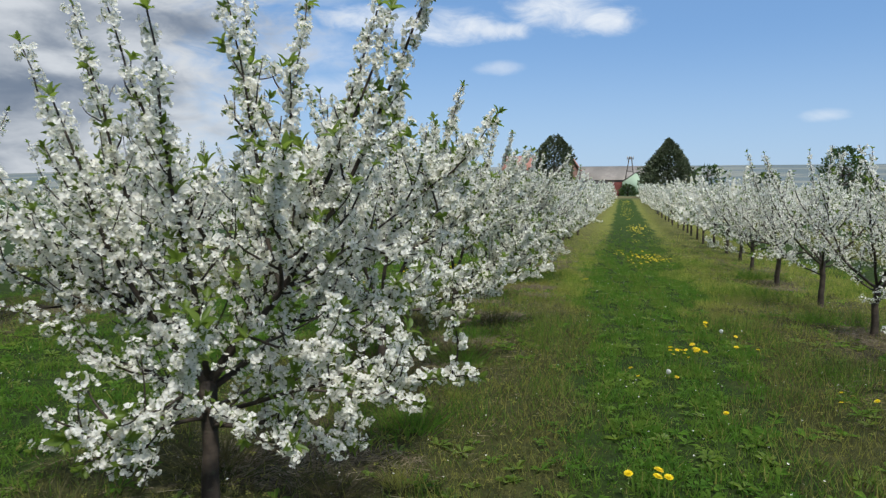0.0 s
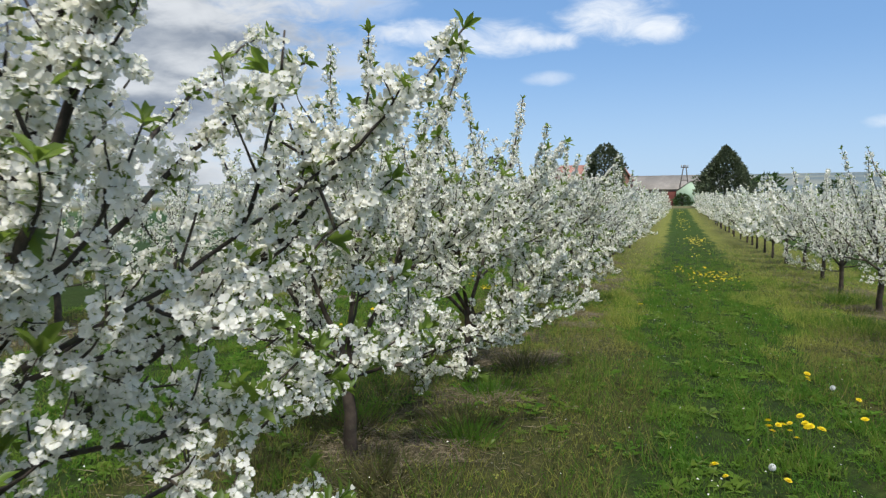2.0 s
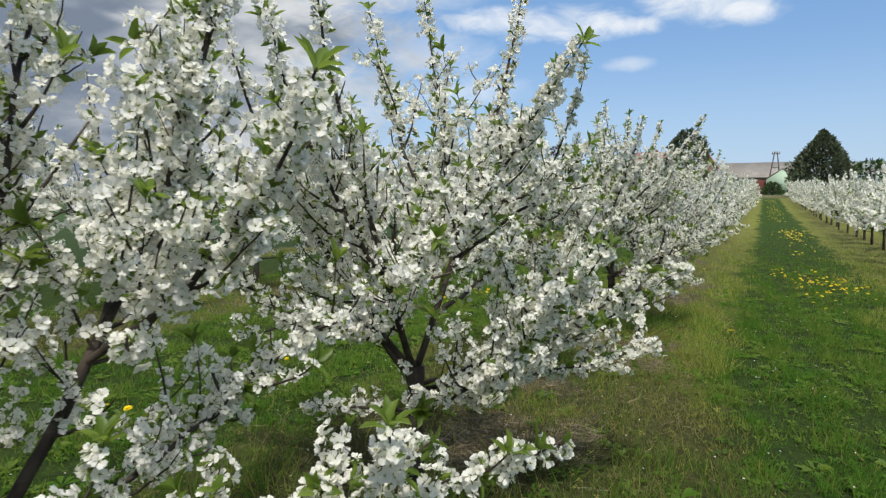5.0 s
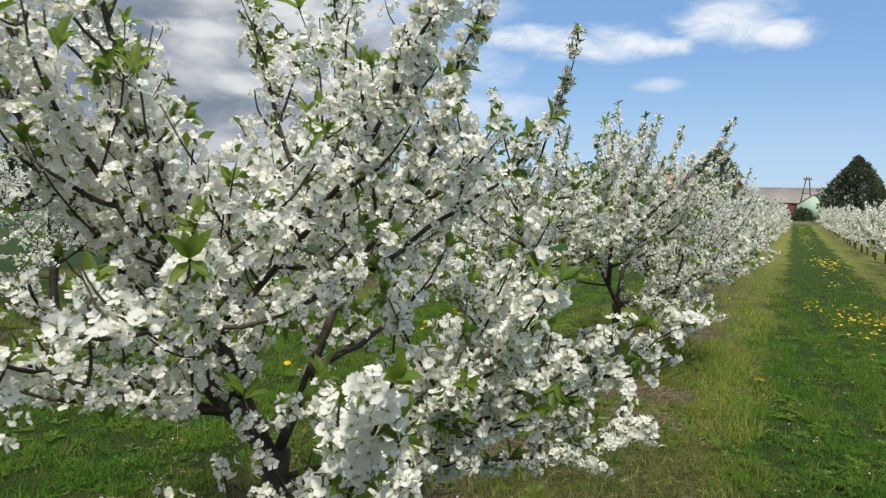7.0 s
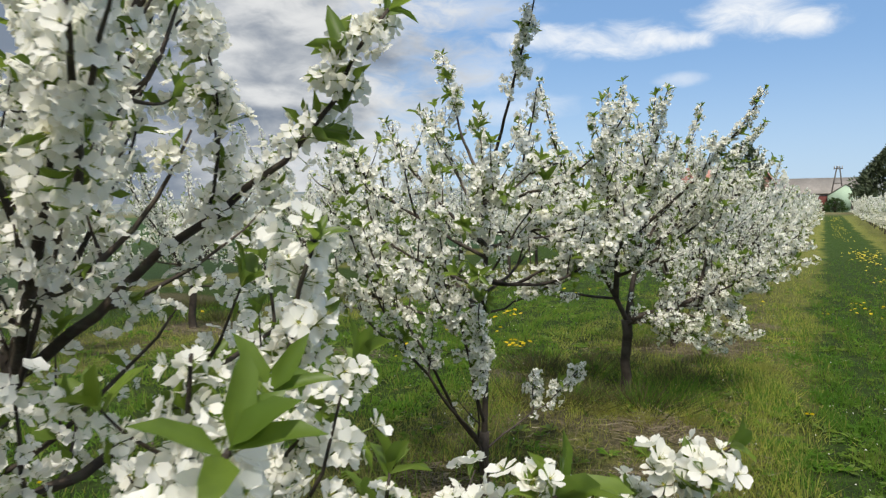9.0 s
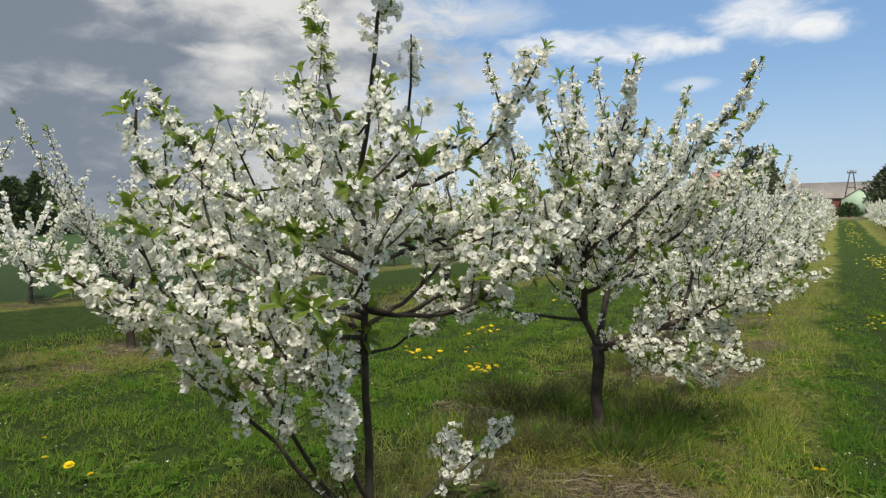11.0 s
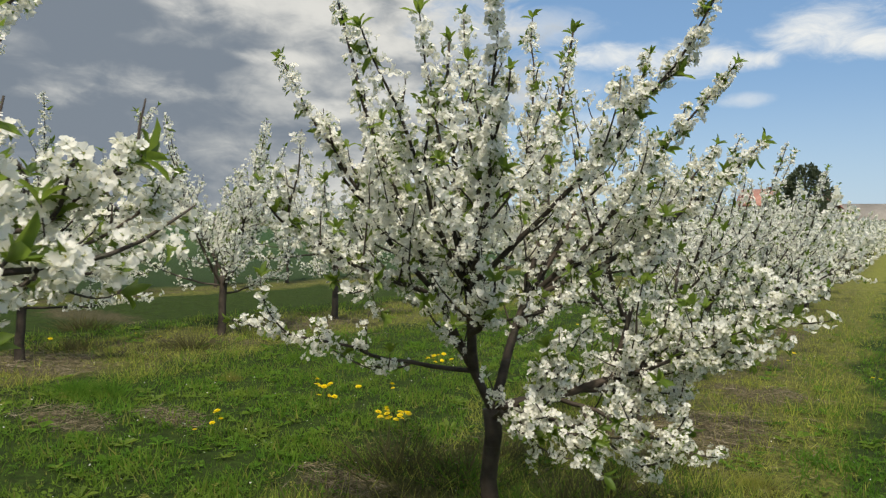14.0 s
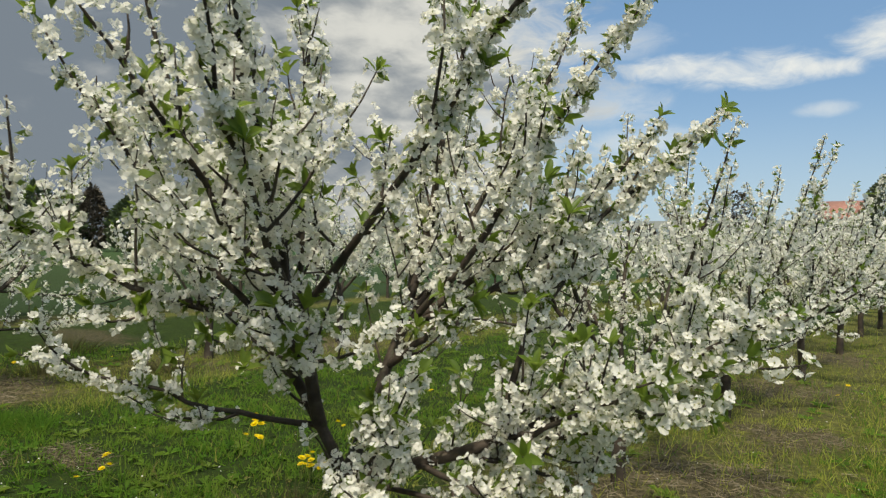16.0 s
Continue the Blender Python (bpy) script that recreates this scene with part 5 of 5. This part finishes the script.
def farm():
    z = lambda x, y: float(land(x, y))
    barn = gable("barn", 21.0, 9.0, 3.7, 6.6, WALL_BARN, ROOF_GREY, pose(-5.2, 158, z(-5.2, 158) - 0.2), "long low rendered barn with a grey-brown roof", True)
    box_part("door", (2.7, 5.4, -4.62, -4.52, 0.0, 3.2), WALL_RED, barn, "faded red barn door")
    for k in range(4):
        box_part("window", (-8.0 + k * 3.2, -6.9 + k * 3.2, -4.56, -4.50, 1.6, 2.6), DARK, barn)
    shed = gable("shed", 5.4, 8.0, 3.0, 4.9, WALL_GREEN, ROOF_GREY, pose(2.6, 150, z(2.6, 150) - 0.1), "small pale green rendered shed with a gable", False, 0.08)
    box_part("door", (0.9, 1.9, -4.07, -4.0, 0.0, 2.0), WOOD, shed)
    house = gable("house", 4.6, 7.0, 5.0, 7.3, WALL_PALE, ROOF_RED, pose(-18.0, 122, z(-18, 122)), "pale rendered farmhouse with an orange-red tiled roof", True, 0.5)
    for k in range(3):
        box_part("window", (-1.7 + k * 1.3, -1.0 + k * 1.3, -3.55, -3.49, 2.9, 4.1), DARK, house)
    box_part("chimney", (1.0, 1.5, -0.4, 0.3, 6.4, 7.8), WALL_BRICK, house)
    outhouse = gable("outhouse", 3.0, 5.0, 5.0, 7.2, WALL_BRICK, ROOF_RED, pose(-9.0, 124, z(-9.0, 124)), "brown brick outhouse with a red gable roof", False, 0.3)
    # twin-legged wooden power pole
    pole = tagged(new("power_pole"), "weathered wooden power pole with two splayed legs", "utility pole")
    px, py = 1.45, 149.0
    pole.matrix_basis = pose(px, py, z(px, py))
    top = 8.3
    for a, b in ((-1.5, -0.20), (1.2, 0.20)):
        part("leg", raw_mesh("leg", *tube([([(a, 0, -0.3), ((a + b) / 2, 0, top / 2), (b, 0, top)], (0.13, 0.12, 0.10))], 8), (WOOD,), smooth=True), pole)
    box_part("crossarm", (-0.75, 0.75, -0.08, 0.08, top - 0.55, top - 0.38), WOOD, pole)
    box_part("brace", (-0.62, 0.52, -0.06, 0.06, top * 0.62, top * 0.62 + 0.14), WOOD, pole)
    for a in (-0.6, 0.0, 0.6):
        part("insulator", raw_mesh("insulator", *tube([([(a, 0, top - 0.4), (a, 0, top - 0.2), (a, 0, top + 0.06)], (0.05, 0.10, 0.07))], 8), (CERAMIC,)), pole)


farm()


def spray_shape():
    return Shape().add([(0, 0, 0), (0.35, 0.28, 0.10), (1.0, 0.05, -0.12), (0.4, -0.30, 0.06)], [(0, 1, 2, 3)], 0)


def conifer(place, height, radius, label, seed, profile, mat=CONIFER, count=5200, leaf=0.7, spires=0.0):
    rng = np.random.default_rng(seed)
    thing = tagged(new("conifer"), label, "tree")
    thing.matrix_basis = place
    part("trunk", raw_mesh("trunk", *tube([([(0, 0, -0.3), (0.05, 0, height * 0.5), (0, 0, height * 0.95)], (0.22, 0.15, 0.03))], 8), (BARK,), smooth=True), thing)
    limbs = []
    for k in range(46):
        h = rng.uniform(0.08, 0.95)
        a = rng.uniform(0, 6.28)
        r = radius * profile(h) * 0.9
        p = np.array([0, 0, h * height * 0.92])
        q = p + np.array([math.cos(a) * r, math.sin(a) * r, r * 0.25])
        limbs.append((np.array([p, (p + q) / 2 + np.array([0, 0, -0.05]), q]), (0.05, 0.03, 0.01)))
    tagged(part("branchwork", raw_mesh("branchwork", *tube(limbs, 4), (BARK,)), thing), kind="stuff")
    h = rng.uniform(0.03, 1.0, count) ** 0.9
    a = rng.uniform(0, 2 * np.pi, count)
    lump = 1 + 0.16 * np.sin(a * 3 + h * 9) + 0.13 * np.sin(a * 7 - h * 17) + 0.08 * np.sin(a * 13 + h * 31)
    r = radius * np.array([profile(v) for v in h]) * lump * rng.uniform(0.45, 1.03, count) ** 0.6
    tall = 1 - spires * (r / radius) * (0.5 + 0.5 * np.sin(a * 5 + seed)) - spires * 0.6 * (0.5 + 0.5 * np.sin(a * 2 + 1.0))
    pos = np.stack([np.cos(a) * r, np.sin(a) * r, h * height * tall], 1)
    out = np.stack([np.cos(a), np.sin(a), rng.uniform(-0.1, 1.1, count)], 1)
    turn = aligned(out, rng, 0.35)[:, :, [2, 0, 1]]
    crown = repeat("crown", spray_shape(), turn, pos, rng.uniform(0.5, 1.3, count) * leaf, (mat,))
    tagged(part("crown", crown, thing), kind="stuff")
    return thing


def background_trees():
    z = lambda x, y: float(land(x, y))
    cone = lambda h: (0.28 + 0.9 * h / 0.18) if h < 0.14 else 1.02 * (1 - h) ** 0.62
    egg = lambda h: 0.75 * min(1.0, (h + 0.15) / 0.3) * (1 - max(0, h - 0.45) / 0.55 * 0.72)
    conifer(pose(7.4, 121, z(7.4, 121)), 9.9, 4.2, "large dark green cone-shaped conifer beside the lane's end", 1, lambda h: min(1.0, 0.62 + 2.6 * h) * (1.03 - h ** 2.6), count=8000, leaf=0.55, spires=0.10)
    conifer(pose(-11.6, 118, z(-11.6, 118)), 11.0, 3.7, "broad dark conifer with a ragged top beside the farmhouse", 2, lambda h: 0.95 - 0.28 * h if h < 0.86 else 0.70 - 2.6 * (h - 0.86), count=6000, leaf=0.5, spires=0.17)
    conifer(pose(1.0, 141, z(1.0, 141)), 2.3, 1.6, "rounded dark green bush at the end of the lane", 3, lambda h: math.sqrt(max(0.02, 1 - h * h)), BUSH, 700, 0.4)
    conifer(pose(31.5, 112, z(31.5, 112)), 7.6, 2.8, "dark roadside tree behind the far rows", 4, lambda h: math.sqrt(max(0.02, 1 - (2 * h - 1) ** 2)), BUSH, 1100, 0.6)
    conifer(pose(-30.0, 112, z(-30, 112)), 8.6, 3.2, "brownish budding tree behind the orchard", 5, lambda h: math.sqrt(max(0.02, 1 - (2 * h - 1) ** 2)), TWIGGY, 1200, 0.5)
    for k, (dx, h, wide) in enumerate(((2.5, 5.6, 0.42), (0, 8.0, 0.34), (-3.2, 7.2, 0.40), (-6, 8.6, 0.30), (-9.5, 7.4, 0.42), (-12.5, 8.8, 0.34), (-16, 7.8, 0.44), (-20, 9.0, 0.36))):
        x, y = -88 + dx * 0.5 + 1.5 * (k % 3), 55 + dx
        peak = 0.34 + 0.08 * (k % 3)
        shape = lambda v, peak=peak: min(1.0, 0.45 + v / peak * 0.55) * max(0.05, 1 - max(0.0, v - peak) / (1.02 - peak)) ** 0.75
        conifer(pose(x, y, 0), h, h * wide, "dark leafy tree at the edge of the green field", 10 + k, shape, WOODLAND if k % 3 else TWIGGY, 2600, 0.6, 0.16)
    rnd = random.Random(3)
    for k in range(16):
        x = -60 + k * 11 + rnd.uniform(-4, 4)
        if -24 < x < 14:
            continue
        y = 150 + rnd.uniform(-8, 20)
        h = rnd.uniform(4.0, 6.5)
        conifer(pose(x, y, z(x, y)), h, h * 0.5, "distant hedgerow tree behind the farm", 30 + k, lambda v: math.sqrt(max(0.03, 1 - (2 * v - 1) ** 2)), rnd.choice((BUSH, TWIGGY)), 500, 0.8)


background_trees()
